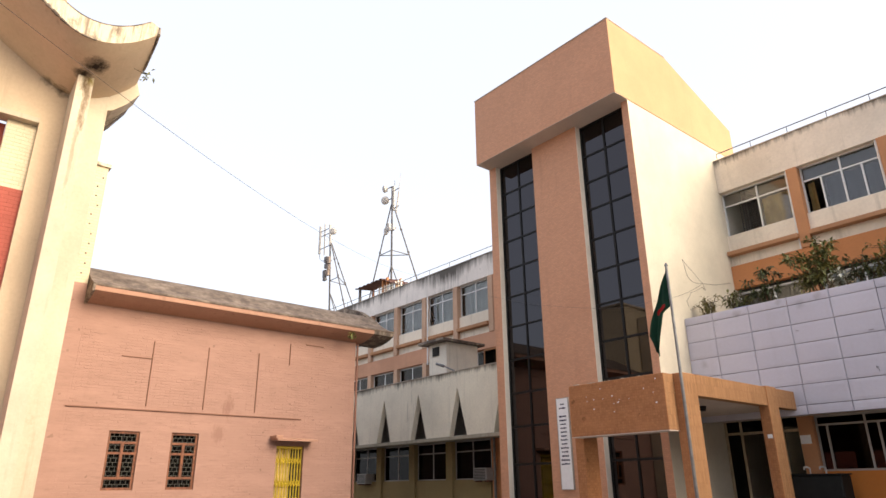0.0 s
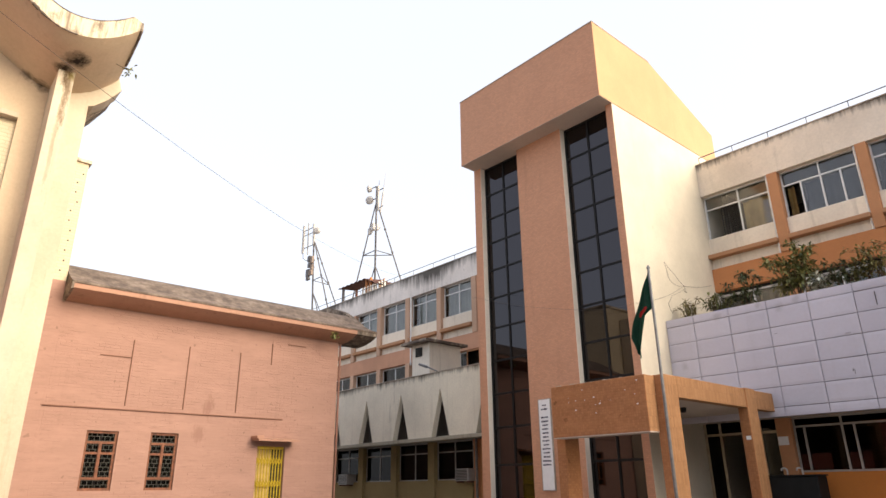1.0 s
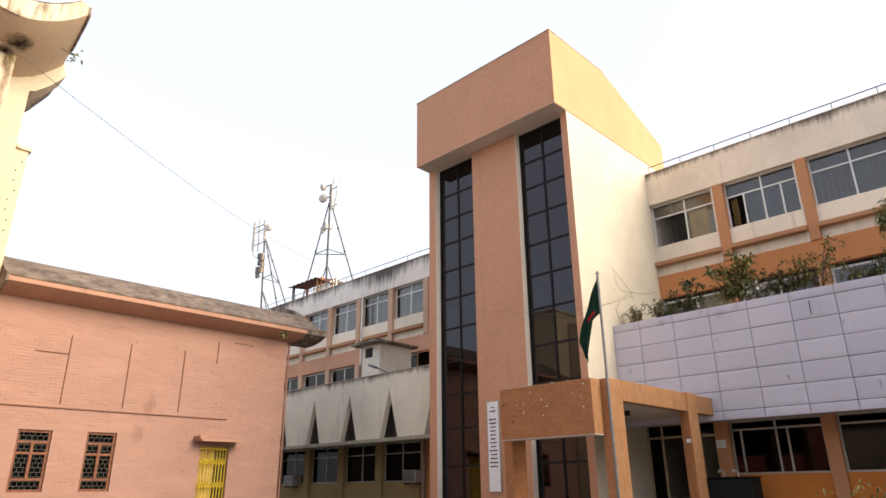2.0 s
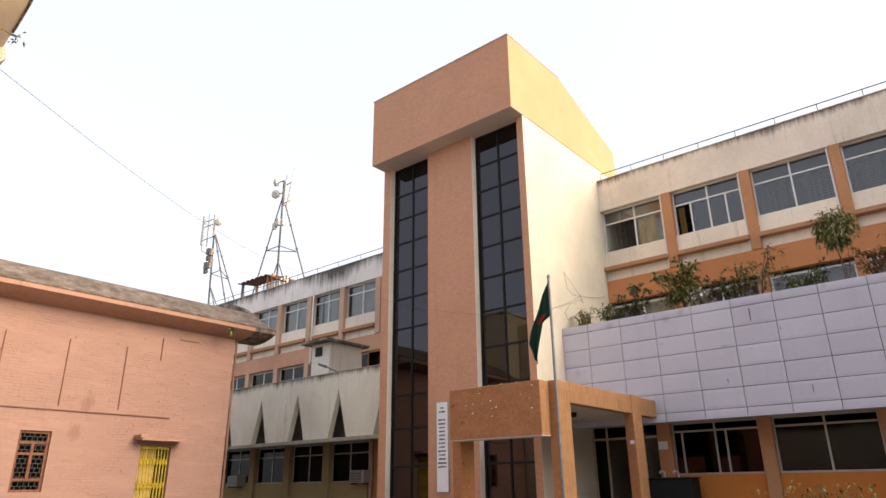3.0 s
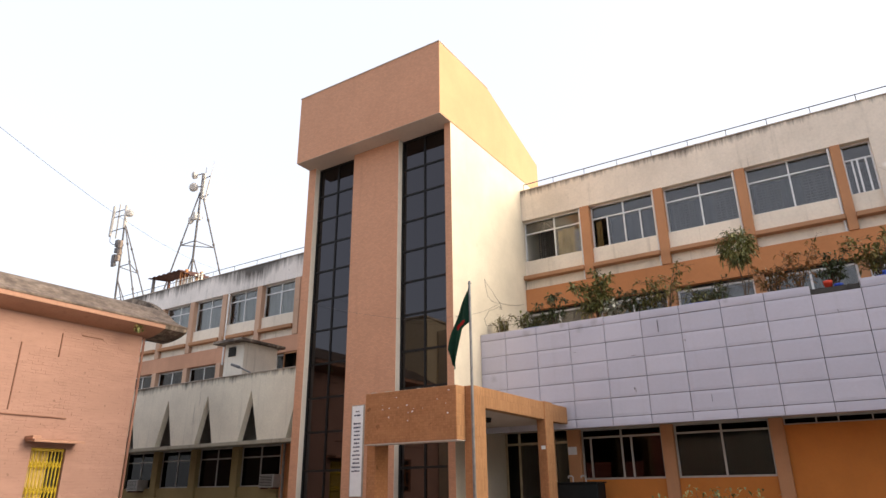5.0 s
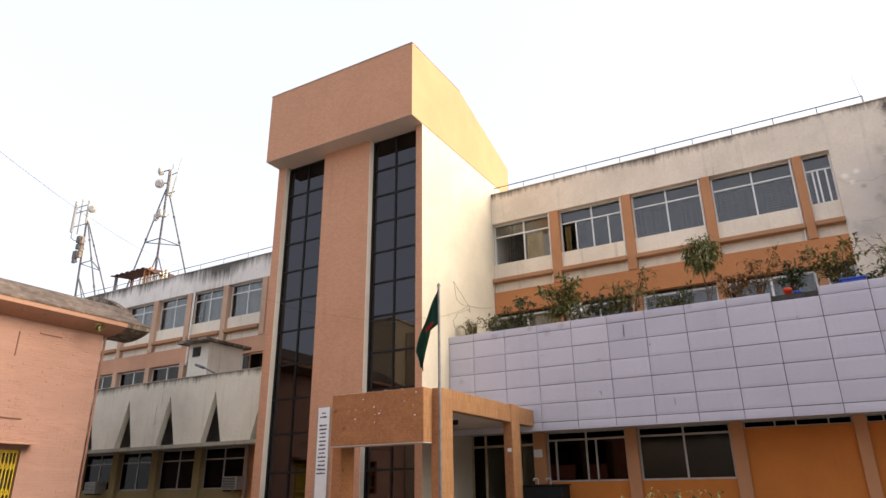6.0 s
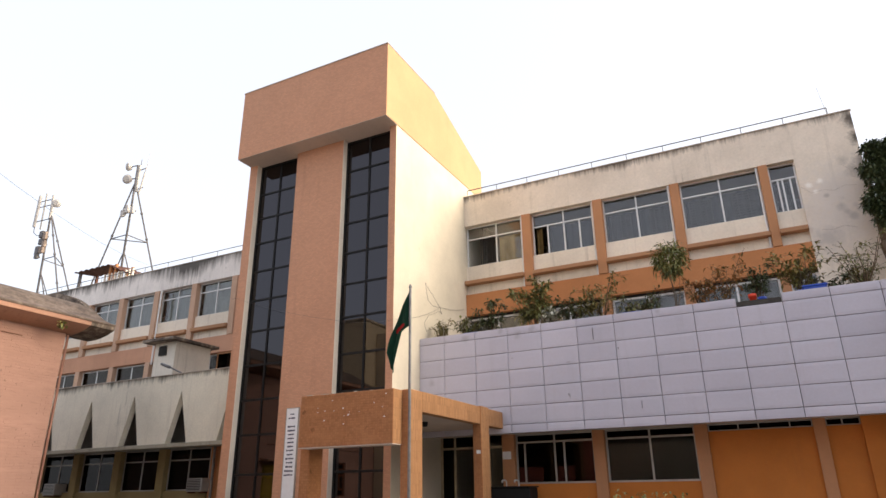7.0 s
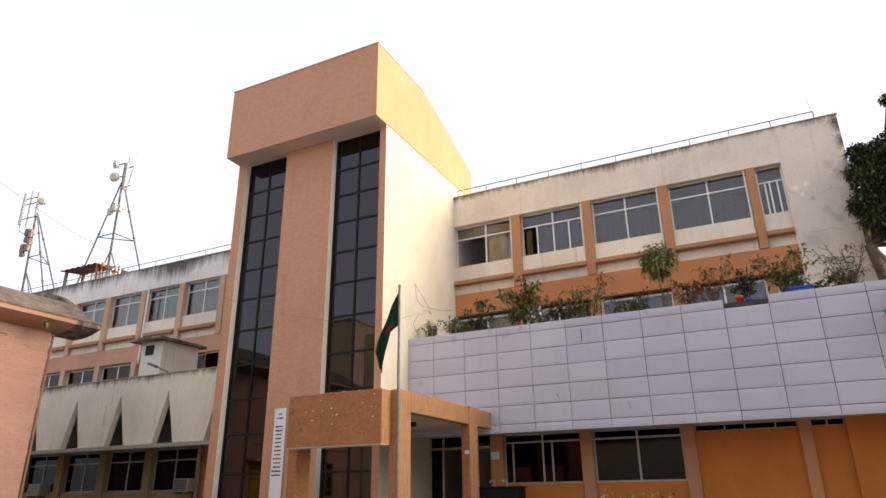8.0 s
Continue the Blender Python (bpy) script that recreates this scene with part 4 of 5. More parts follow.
def holed_wall(x, thick, y0, y1, z0, z1, holes):
    """A wall in one piece that faces the courtyard's side, with real openings (ya, yb, za, zb)."""
    ys = sorted({y0, y1, *[h[0] for h in holes], *[h[1] for h in holes]})
    zs = sorted({z0, z1, *[h[2] for h in holes], *[h[3] for h in holes]})
    bm = bmesh.new()
    grid = {}

    def v(y, z):
        if (y, z) not in grid:
            grid[y, z] = bm.verts.new((x, y, z))
        return grid[y, z]
    for a, b in zip(ys, ys[1:]):
        for c, d in zip(zs, zs[1:]):
            if not any(h[0] <= a and h[1] >= b and h[2] <= c and h[3] >= d for h in holes):
                bm.faces.new((v(a, c), v(b, c), v(b, d), v(a, d)))
    out = bmesh.ops.extrude_face_region(bm, geom=bm.faces[:])
    bmesh.ops.translate(bm, vec=(-thick, 0, 0), verts=[g for g in out["geom"] if isinstance(g, bmesh.types.BMVert)])
    bmesh.ops.recalc_face_normals(bm, faces=bm.faces)
    return bm


HOLES = [(4.31, 5.04, 1.6, 2.99), (5.82, 6.53, 1.6, 3.0), (8.79, 9.66, 0.0, 2.76)]
part("front_wall", holed_wall(XW, T, 3.24, 11.33, 0, 6.4, HOLES), M_PINK, hall, "pink painted brick wall")
part("gable_wall", box(-30, XW - T, 11.03, 11.33, 0, 6.4), M_PINK, hall)
# black sheet for the shade inside the hall
part("back_wall", box(-24.2, -24.0, 0, 11.03, 0, 6.4), M_BLACK, hall)
part("string_course", box(XW - 0.002, XW + 0.04, 3.2, 9.5, 3.505, 3.54, 0.006), M_PINKTRIM, hall, "thin projecting brick line")
for y, za, zb in ((5.08, 3.62, 5.31), (6.55, 3.62, 5.31), (8.03, 3.63, 5.32), (9.01, 5.08, 5.72)):
    part("brick_strip", box(XW - 0.002, XW + 0.03, y - 0.014, y + 0.014, za, zb, 0.004), M_PINKTRIM, hall, "thin upright brick line")
for ya, yb, z in ((4.32, 5.06, 4.84), (9.53, 10.13, 5.76)):
    part("brick_strip", box(XW - 0.002, XW + 0.028, ya, yb, z - 0.014, z + 0.014, 0.004), M_PINKTRIM, hall, "thin level brick line")
part("drain_pipe", path_tube([(XW + 0.04, 11.37, 0), (XW + 0.04, 11.37, 6.0)], 0.035, 8), M_PINKTRIM, hall, "pink painted drain pipe")
part("door_hood", prism([(XW - 0.01, 2.90), (XW + 0.45, 2.87), (XW + 0.45, 2.93), (XW - 0.01, 2.985)], "y", 8.6, 9.88), M_PINKSOFFIT, hall, "thin concrete hood over the door")
part("hood_block", box(XW - 0.01, XW + 0.40, 8.57, 8.78, 2.93, 3.02, 0.01), M_PINKSOFFIT, hall)


def smooth_curve(pts, n=6):
    out = []
    for i in range(len(pts) - 1):
        p0, p1, p2, p3 = pts[max(i - 1, 0)], pts[i], pts[i + 1], pts[min(i + 2, len(pts) - 1)]
        for k in range(n):
            t = k / n
            out.append(tuple(0.5 * (2 * b + (c - a) * t + (2 * a - 5 * b + 4 * c - d) * t * t + (3 * b - a - 3 * c + d) * t ** 3) for a, b, c, d in zip(p0, p1, p2, p3)))
    out.append(pts[-1])
    return out


top_line = smooth_curve([(-21.5, 7.46), (-20.0, 7.44), (-19.0, 7.29), (-18.3, 7.0), (-17.75, 6.65), (-17.28, 6.42)])
under_line = smooth_curve([(-17.28, 6.24), (-17.6, 6.13), (-18.0, 6.06), (-18.4, 6.05)])
part("roof_shell", prism(top_line[:-1] + [(-17.3, 6.405), (-17.3, 6.40)] + [(-18.2, 6.40), (-21.5, 6.40)], "y", 3.26, 12.2), M_ROOF, hall, "weathered dark curved concrete roof", smooth=False)
part("eave_soffit", prism([(-17.285, 6.40), (-17.265, 6.40), (-17.27, 6.25)] + under_line + [(-18.4, 6.40)], "y", 3.26, 11.55), M_PINKSOFFIT, hall, "pink painted curved eave")
part("eave_end", prism([(-17.285, 6.40), (-17.265, 6.40), (-17.27, 6.25)] + under_line + [(-18.4, 6.40)], "y", 11.55, 12.3), M_ROOFDARK, hall, "blackened upturned eave end")
part("eave_end", prism([(-17.27, 6.43), (-17.25, 6.40), (-17.26, 6.22)] + [(x + 0.01, z - 0.02) for x, z in under_line] + [(-18.4, 6.42)], "y", 3.245, 3.30), M_ROOFDARK, hall, "blackened eave end")
part("eave_lip", box(-17.29, -17.245, 3.26, 12.31, 6.36, 6.425, 0.012), M_ROOF, hall, "worn concrete lip of the eave")
rim = smooth_curve([(-21.4, 7.80), (-20.3, 7.78), (-19.7, 7.67), (-19.2, 7.49), (-18.8, 7.29), (-18.45, 7.06), (-18.2, 6.93)])
part("gable_rim", prism(rim + [(x, z - 0.17) for x, z in rim[::-1]], "y", 12.08, 12.3), M_ROOFDARK, hall, "curved blackened concrete rim at the roof end")


def wood_window(parent, y0, y1, z0, z1):
    w, x, h = 0.06, XW - 0.14, z1 - z0
    turn = Matrix.Rotation(math.pi / 2, 4, "Z")
    bm = ring_frame(y0, y1, -x - 0.08, -x, z0, z1, w)
    bm.transform(turn)
    win = part("window", bm, M_WOOD, parent, "brown wooden window with iron grille")
    ym = (y0 + y1) / 2
    for z in (z0 + 0.2 * h, z0 + 0.8 * h):
        part("transom", box(x + 0.004, x + 0.09, y0 + w, y1 - w, z - 0.03, z + 0.03, 0.004), M_WOOD, win)
    part("transom", box(x + 0.006, x + 0.085, y0 + w, y1 - w, z0 + 0.6 * h, z0 + 0.64 * h), M_WOOD, win)
    part("mullion", box(x + 0.002, x + 0.095, ym - 0.035, ym + 0.035, z0 + 0.2 * h, z0 + 0.80 * h, 0.004), M_WOOD, win)
    for a, b in ((y0 + w, ym - 0.035), (ym + 0.035, y1 - w)):
        for c, d in ((z0 + w, z0 + 0.18 * h), (z0 + 0.22 * h, z0 + 0.6 * h), (z0 + 0.64 * h, z0 + 0.78 * h), (z0 + 0.82 * h, z1 - w)):
            part("pane", box(x + 0.03, x + 0.036, a, b, c, d), M_SMOKE, win)
    bm = bmesh.new()
    r = 0.005
    for i in range(13):
        za, zb = z0 + 0.03 + (h - 0.06) * i / 13, z0 + 0.03 + (h - 0.06) * (i + 1) / 13
        add_box(bm, x + 0.044, x + 0.054, y0 + 0.03, y1 - 0.03, za - r, za + r)
        for k in range(6):
            y = y0 + (y1 - y0) * (k + (0.75 if i % 2 else 0.25)) / 6
            add_box(bm, x + 0.042, x + 0.052, y - r, y + r, za, zb)
    part("grille", bm, M_GRILLE, win, "pale iron grille")
    return win


for a, b, c, d in HOLES[:2]:
    wood_window(hall, a, b, c, d)
gate = thing("collapsible_gate", (XW, 9.2, 0), label="yellow painted folding metal gate in the doorway", category="gate")
for za, zb in ((2.68, 2.755), (0.0, 0.05)):
    part("gate_rail", box(XW - 0.12, XW - 0.07, 8.8, 9.65, za, zb), M_YELLOW, gate)
for i in range(10):
    y = 8.82 + i * 0.09
    part("bar", box(XW - 0.115, XW - 0.085, y - 0.013, y + 0.013, 0.05, 2.69), M_YELLOW, gate)
for zc in (0.5, 1.2, 1.75, 2.36):
    bm = bmesh.new()
    for i in range(9):
        y = 8.82 + i * 0.09
        for s in (-1, 1):
            a = Vector((XW - 0.08 + 0.004 * s, y, zc - 0.11 * s))
            b = Vector((XW - 0.08 + 0.004 * s, y + 0.09, zc + 0.11 * s))
            add_tube(bm, a, b, 0.011, 0.011, 4)
    part("lattice", bm, M_YELLOW, gate)
part("inner_leaf", box(XW - 0.22, XW - 0.19, 8.80, 9.32, 0, 2.74, 0.006), M_CURTAIN2, hall, "pale yellowish door leaf behind the gate")
# black sheet in place of the shade in the doorway
part("doorway_shade", box(XW - 0.28, XW - 0.24, 8.79, 9.66, 0, 2.76), M_BLACK, hall, "black sheet painted as doorway shade behind the gate")

# ---- tall wall of the hall and the pale front with the upswept canopy ----
part("tall_wall_lower", box(-20, -17.96, -1.0, 3.24, 0, 6.55), M_PINK, hall, "pink painted brick pier")
part("tall_wall_upper", box(-20, -17.965, -1.0, 3.24, 6.55, 9.82), M_YBRICK, hall, "cream painted brick pier with holes")
part("pier_cap", box(-20.05, -17.9, -1.0, 3.3, 9.82, 9.93, 0.01), M_WHITEROOF, hall, "stained concrete cap")
hrng = random.Random(3)
for i in range(11):
    z, y = 6.8 + i * 0.27, 3.07 + hrng.uniform(-0.05, 0.08)
    # holes are black patches on the face, their shade painted
    part("putlog_hole_shade", box(-17.97, -17.962, y - 0.018, y + 0.018, z - 0.02, z + 0.02), M_BLACK, hall)

pale = thing("canopied_hall", (-15, 0, 0), label="pale lime washed hall with upswept curved canopy", category="building")


def sag(y, low_y, low_z, k_left, k_right):
    d = y - low_y
    if d >= 0:
        return low_z + k_right * d * d
    d = -d
    return low_z + (k_left * d * d if d < 0.6 else k_left * (0.36 + 1.2 * (d - 0.6)))


def canopy():
    """A shell between two sagging curves: the lip over the court and the line on the wall."""
    bm = bmesh.new()
    n, nx = 40, 8
    rings = {}
    for s in (0, 1):
        for i in range(n + 1):
            for k in range(nx + 1):
                u = i / n
                f = k / nx
                yl, yw = -4.0 + 6.68 * u, -4.0 + 6.76 * u
                zl = sag(yl, 1.50, 9.80, 0.62, 0.48)
                zw = sag(yw, 1.66, 9.40, 0.52, 0.62)
                x = -12.3 - 1.7 * f
                y, z = yl + (yw - yl) * f, zl + (zw - zl) * f ** 0.6
                thick = (0.42 - 0.05 * f) * (0.4 if i == n else 1.0)
                rings[s, i, k] = bm.verts.new((x, y, z + s * thick))
    for i in range(n):
        for k in range(nx):
            for s in (0, 1):
                bm.faces.new((rings[s, i, k], rings[s, i + 1, k], rings[s, i + 1, k + 1], rings[s, i, k + 1]))
        for k in (0, nx):
            q = [bm.verts.new(rings[key].co) for key in ((0, i, k), (0, i + 1, k), (1, i + 1, k), (1, i, k))]
            f = bm.faces.new(q)
            f.material_index = 1
    for k in range(nx):
        for i in (0, n):
            f = bm.faces.new([bm.verts.new(rings[key].co) for key in ((0, i, k), (0, i, k + 1), (1, i, k + 1), (1, i, k))])
            f.material_index = 1
    bmesh.ops.recalc_face_normals(bm, faces=bm.faces)
    return bm


part("canopy", canopy(), [M_SOFFIT, M_WHITEROOF], pale, "upswept concrete canopy with black mould streaks", smooth=True)
part("fin", prism([(-14.0, 0), (-13.25, 0), (-13.25, 9.7), (-14.0, 9.55)], "y", 1.54, 1.83), M_WHITE, pale, "white painted fin below the canopy")
part("corner_pilaster", prism([(-14.3, 0), (-13.93, 0), (-13.93, 9.62), (-14.3, 9.62)], "y", 1.83, 2.28), M_WHITE, pale, "cream painted corner pilaster")
# pilaster and upper wall: canopy shade put into the tan colour
part("wall_pilaster", box(-14.3, -14.0, 1.13, 1.83, 0, 9.75), M_SOFFIT, pale)
part("upper_wall", box(-14.3, -14.0, -3.5, 1.13, 8.66, 13.5), M_SOFFIT, pale)
part("lintel", box(-14.3, -13.93, -3.5, 1.13, 8.55, 8.66, 0.006), M_WHITE, pale)
part("brick_panel_upper", box(-14.3, -14.12, 0.62, 1.13, 7.12, 8.55), M_YBRICK, pale, "cream painted brick panel")
part("brick_panel_lower", box(-14.3, -14.115, -3.5, 1.13, 0, 7.12), M_RED, pale, "red painted brick panel")
part("opening_back", box(-14.6, -14.4, -3.5, 0.62, 7.12, 8.55), M_RED, pale)
part("inner_wall", box(-17.9, -14.3, 1.95, 2.15, 0, 9.3), M_WHITE, pale)
part("bracket", prism([(2.28, 9.30), (2.38, 9.34), (2.62, 9.58), (2.86, 9.93), (2.77, 10.22), (2.50, 9.98), (2.28, 9.75)], "x", -14.5, -13.94), M_WHITE, pale, "upturned end of the wall head")
part("bracket_core", prism([(2.15, 9.1), (2.32, 9.12), (2.52, 9.38), (2.80, 9.85), (2.15, 9.6)], "x", -14.9, -14.5), M_ROOFDARK, pale, "blackened underside of the wall head")
bm = bmesh.new()
drng = random.Random(17)
for i in range(60):
    ya, yb = -1.6 + 3.2 * i / 60, -1.6 + 3.2 * (i + 1) / 60
    rad = drng.uniform(0.012, 0.042) * (1.0 if ya < 1.0 else 0.6)
    add_tube(bm, (-12.295, ya, sag(ya, 1.50, 9.80, 0.62, 0.48)), (-12.295, yb, sag(yb, 1.50, 9.80, 0.62, 0.48)), rad, rad * 0.8, 6)
part("drip_edge", bm, M_ROOFDARK, pale, "blackened drip edge of the canopy")
bm = bmesh.new()
for i in range(44):
    ya, yb = -1.6 + 4.09 * i / 44, -1.6 + 4.09 * (i + 1) / 44
    add_tube(bm, (-12.305, ya, sag(ya, 1.50, 10.215, 0.62, 0.48)), (-12.305, yb, sag(yb, 1.50, 10.215, 0.62, 0.48)), 0.014, 0.014, 6)
part("top_edge", bm, M_ROOFDARK, pale, "blackened top edge of the canopy")
bm = bmesh.new()
ends = [(-12.3 - 1.7 * f, 2.685 + 0.08 * f, 10.468 - 0.318 * f ** 0.6) for f in (0.0, 0.08, 0.2, 0.35, 0.5, 0.65)]
for p, q in zip(ends, ends[1:]):
    add_tube(bm, p, q, 0.034, 0.03, 6)
add_tube(bm, ends[0], (-12.3, 2.685, 10.63), 0.03, 0.02, 6)
part("end_edge", bm, M_ROOFDARK, pale, "blackened end edge of the canopy")

# ---- foliage ----
def add_leaf(bm, p, d, length, width, droop=0.25):
    """One leaf: a narrow folded blade of four faces."""
    d = d.normalized()
    side = d.cross(Vector((0, 0, 1)))
    side = side.normalized() if side.length > 0.01 else Vector((1, 0, 0))
    up = side.cross(d)
    mid = p + d * length * 0.5 + up * length * 0.06
    tip = p + d * length - Vector((0, 0, length * droop))
    a, m, t = bm.verts.new(p), bm.verts.new(mid - up * width * 0.15), bm.verts.new(tip)
    l, r = bm.verts.new(mid + side * width * 0.5), bm.verts.new(mid - side * width * 0.5)
    for f in ((a, l, m), (l, t, m), (a, m, r), (m, t, r)):
        bm.faces.new(f)


def sphere_dir(r):
    z = r.uniform(-1, 1)
    a = r.uniform(0, 2 * math.pi)
    s = math.sqrt(1 - z * z)
    return Vector((s * math.cos(a), s * math.sin(a), z))


def pot_mesh(x, y, z, r, h):
    bm = bmesh.new()
    prof = [(r * 0.7, 0), (r * 0.95, h * 0.82), (r * 1.08, h * 0.83), (r * 1.08, h), (r * 0.9, h), (r * 0.85, h * 0.85), (0.001, h * 0.85)]
    seg, rings = 16, []
    for rr, zz in prof:
        rings.append([bm.verts.new((x + rr * math.cos(k * 2 * math.pi / seg), y + rr * math.sin(k * 2 * math.pi / seg), z + zz)) for k in range(seg)])
    for a, b in zip(rings, rings[1:]):
        for k in range(seg):
            bm.faces.new((a[k], a[(k + 1) % seg], b[(k + 1) % seg], b[k]))
    bm.faces.new(rings[0][::-1])
    return bm


def potted_plant(x, height, spread, leaves, length, width, mat, label, pot_mat=None, stems=4, bare=0.25, seed=0, droop=0.25, y=16.62, pot=(0.17, 0.3), ball=False):
    r = random.Random(seed)
    z = 5.5
    p = thing("potted_plant", (x, y, z), label=label, category="potted plant", group="plants along the terrace edge")
    part("pot", pot_mesh(x, y, z, *pot), pot_mat or M_CLAY, p, smooth=True)
    wood, bm = bmesh.new(), bmesh.new()
    base = Vector((x, y, z + pot[1] * 0.8))
    tips = []
    for s in range(stems):
        a = 2 * math.pi * (s + r.uniform(-0.3, 0.3)) / stems
        reach = spread * r.uniform(0.5, 1.35) * (0.4 if ball else 1)
        top = base + Vector((math.cos(a) * reach, math.sin(a) * reach * 0.5, height * r.uniform(0.6, 1.0) * (0.75 if ball else 1)))
        mid = base.lerp(top, 0.5) + Vector((r.uniform(-0.06, 0.06), r.uniform(-0.05, 0.05), 0))
        add_tube(wood, base, mid, 0.014, 0.011, 5)
        add_tube(wood, mid, top, 0.011, 0.005, 5)
        tips.append((mid, top))
        for t in range(7):
            low = base.lerp(mid, 0.45 + 0.55 * bare)
            q = low.lerp(mid, r.random()) if t < 3 else mid.lerp(top, r.uniform(0.0, 0.95))
            e = q + Vector((r.uniform(-1, 1) * spread * 0.85, r.uniform(-1, 1) * spread * 0.5, r.uniform(-0.06, 0.26) * height * 0.7))
            add_tube(wood, q, e, 0.006, 0.003, 4)
            tips.append((q, e))
    for i in range(int(leaves * 3.4)):
        if ball:
            d = sphere_dir(r)
            c = base + Vector((0, 0, height * 0.78))
            tuft = Vector((round(d.x * 2.2), round(d.y * 2.2), round(d.z * 2.2))) * 0.3
            q = c + Vector((tuft.x * spread, tuft.y * spread * 0.8, tuft.z * height * 0.3)) * r.uniform(0.6, 1.25) + sphere_dir(r) * 0.06
            d = (sphere_dir(r) + d * 0.5 + Vector((0, 0, 0.1))).normalized()
        else:
            a, b = r.choice(tips)
            k = r.uniform(0.15, 1.05)
            q = a.lerp(b, k) + sphere_dir(r) * 0.035
            d = ((b - a).normalized() * 0.5 + sphere_dir(r) + Vector((0, 0, 0.1))).normalized()
        s = r.uniform(0.55, 1.15)
        add_leaf(bm, q, d, length * s * 1.1, width * s * 1.15, droop)
    part("stem", wood, M_BARK, p)
    part("foliage", bm, mat, p)
    return p


G = "leafy green plant in a pot on the terrace edge"
potted_plant(-8.6, 0.72, 0.24, 60, 0.14, 0.035, M_LEAFDRY, "pale yellowish grassy plant on the terrace edge", seed=1, stems=7)
potted_plant(-7.8, 0.62, 0.3, 75, 0.18, 0.05, M_LEAF, "bushy green plant in a blue pot", M_BLUE, seed=2, stems=7, pot=(0.16, 0.36))
potted_plant(-7.0, 1.15, 0.32, 160, 0.13, 0.05, M_LEAFDARK, "dark leaved slender plant on the terrace edge", seed=3)
potted_plant(-5.72, 1.75, 0.5, 400, 0.15, 0.06, M_LEAF, "tall bushy green shrub on the terrace edge", seed=4, stems=8, bare=0.1)
potted_plant(-5.25, 0.6, 0.17, 45, 0.13, 0.07, M_PALELEAF, "small plant with pale variegated leaves", seed=5, stems=6, y=16.4, pot=(0.13, 0.25))
potted_plant(-4.72, 0.85, 0.38, 100, 0.13, 0.05, M_LEAFDARK, G, seed=6, stems=5)
potted_plant(-4.3, 0.95, 0.34, 75, 0.12, 0.05, M_LEAF, G, seed=16, stems=4)
potted_plant(-3.85, 1.35, 0.55, 150, 0.13, 0.05, M_LEAFDRY, "sparse shrub with yellowing leaves", seed=7, stems=6)
potted_plant(-3.0, 0.8, 0.4, 90, 0.12, 0.045, M_LEAF, G, seed=8, stems=4)
potted_plant(-2.02, 1.82, 0.52, 430, 0.14, 0.04, M_LEAF, "small tree with a round head of narrow leaves", seed=9, stems=3, ball=True, droop=0.4)
potted_plant(-2.6, 0.7, 0.26, 55, 0.12, 0.05, M_LEAFDARK, G, seed=17, stems=4)
potted_plant(-1.45, 1.0, 0.35, 100, 0.12, 0.05, M_LEAFRED, "sparse shrub with yellowing leaves", seed=18, stems=5)
potted_plant(-0.85, 1.3, 0.5, 110, 0.12, 0.045, M_LEAFRED, "sparse spreading shrub with reddish leaves", seed=10, stems=6)
potted_plant(-0.12, 0.95, 0.3, 140, 0.13, 0.05, M_LEAFDARK, "dark leaved flat topped plant", seed=11, stems=5, bare=0.6)
potted_plant(0.78, 1.15, 0.48, 240, 0.14, 0.055, M_LEAFDRY, "broad green shrub in a blue tub", M_BLUE, seed=12, stems=8, pot=(0.2, 0.4))
potted_plant(1.42, 0.5, 0.25, 60, 0.12, 0.06, M_LEAFDARK, G, seed=13, stems=4)
potted_plant(2.0, 1.5, 0.5, 90, 0.1, 0.04, M_LEAF, "thin branched sparse shrub on the terrace edge", seed=14, stems=7)
potted_plant(2.02, 0.62, 0.36, 320, 0.1, 0.025, M_LEAFDRY, "dense dry yellow brown shrub", seed=15, stems=9, y=16.9)
for x, w in ((-7.49, 0.2), (-3.05, 0.22)):
    tray = thing("plastic_tray", (x, 16.32, 5.5), label="shallow blue plastic tray on the terrace edge", category="tray", group="blue trays on the terrace edge")
    part("tray_body", prism([(x - w * 0.8, 5.5), (x + w * 0.8, 5.5), (x + w, 5.82), (x - w, 5.82)], "y", 16.23, 16.42), M_BLUE, tray)
    part("tray_rim", box(x - w - 0.02, x + w + 0.02, 16.215, 16.435, 5.815, 5.845, 0.006), M_BLUE, tray)
tub = thing("plastic_tub", (1.02, 16.35, 5.785), label="blue plastic tub on the terrace edge", category="tub")
part("tub_body", prism([(0.82, 5.5), (1.2, 5.5), (1.24, 5.9), (0.78, 5.9)], "y", 16.24, 16.6), M_BLUE, tub)
part("tub_rim", box(0.76, 1.27, 16.22, 16.63, 5.895, 5.94, 0.01), M_BLUE, tub)
bucket = thing("plastic_bucket", (-0.28, 16.4, 5.5), label="red plastic bucket on the terrace", category="bucket")
part("bucket_body", pot_mesh(-0.28, 16.4, 5.5, 0.085, 0.43), M_REDPLASTIC, bucket, smooth=True)
ball = thing("plastic_jug", (-0.08, 16.4, 5.5), label="blue plastic jug on the terrace", category="jug")
part("jug_body", pot_mesh(-0.08, 16.4, 5.5, 0.09, 0.33), M_BLUE, ball, smooth=True)


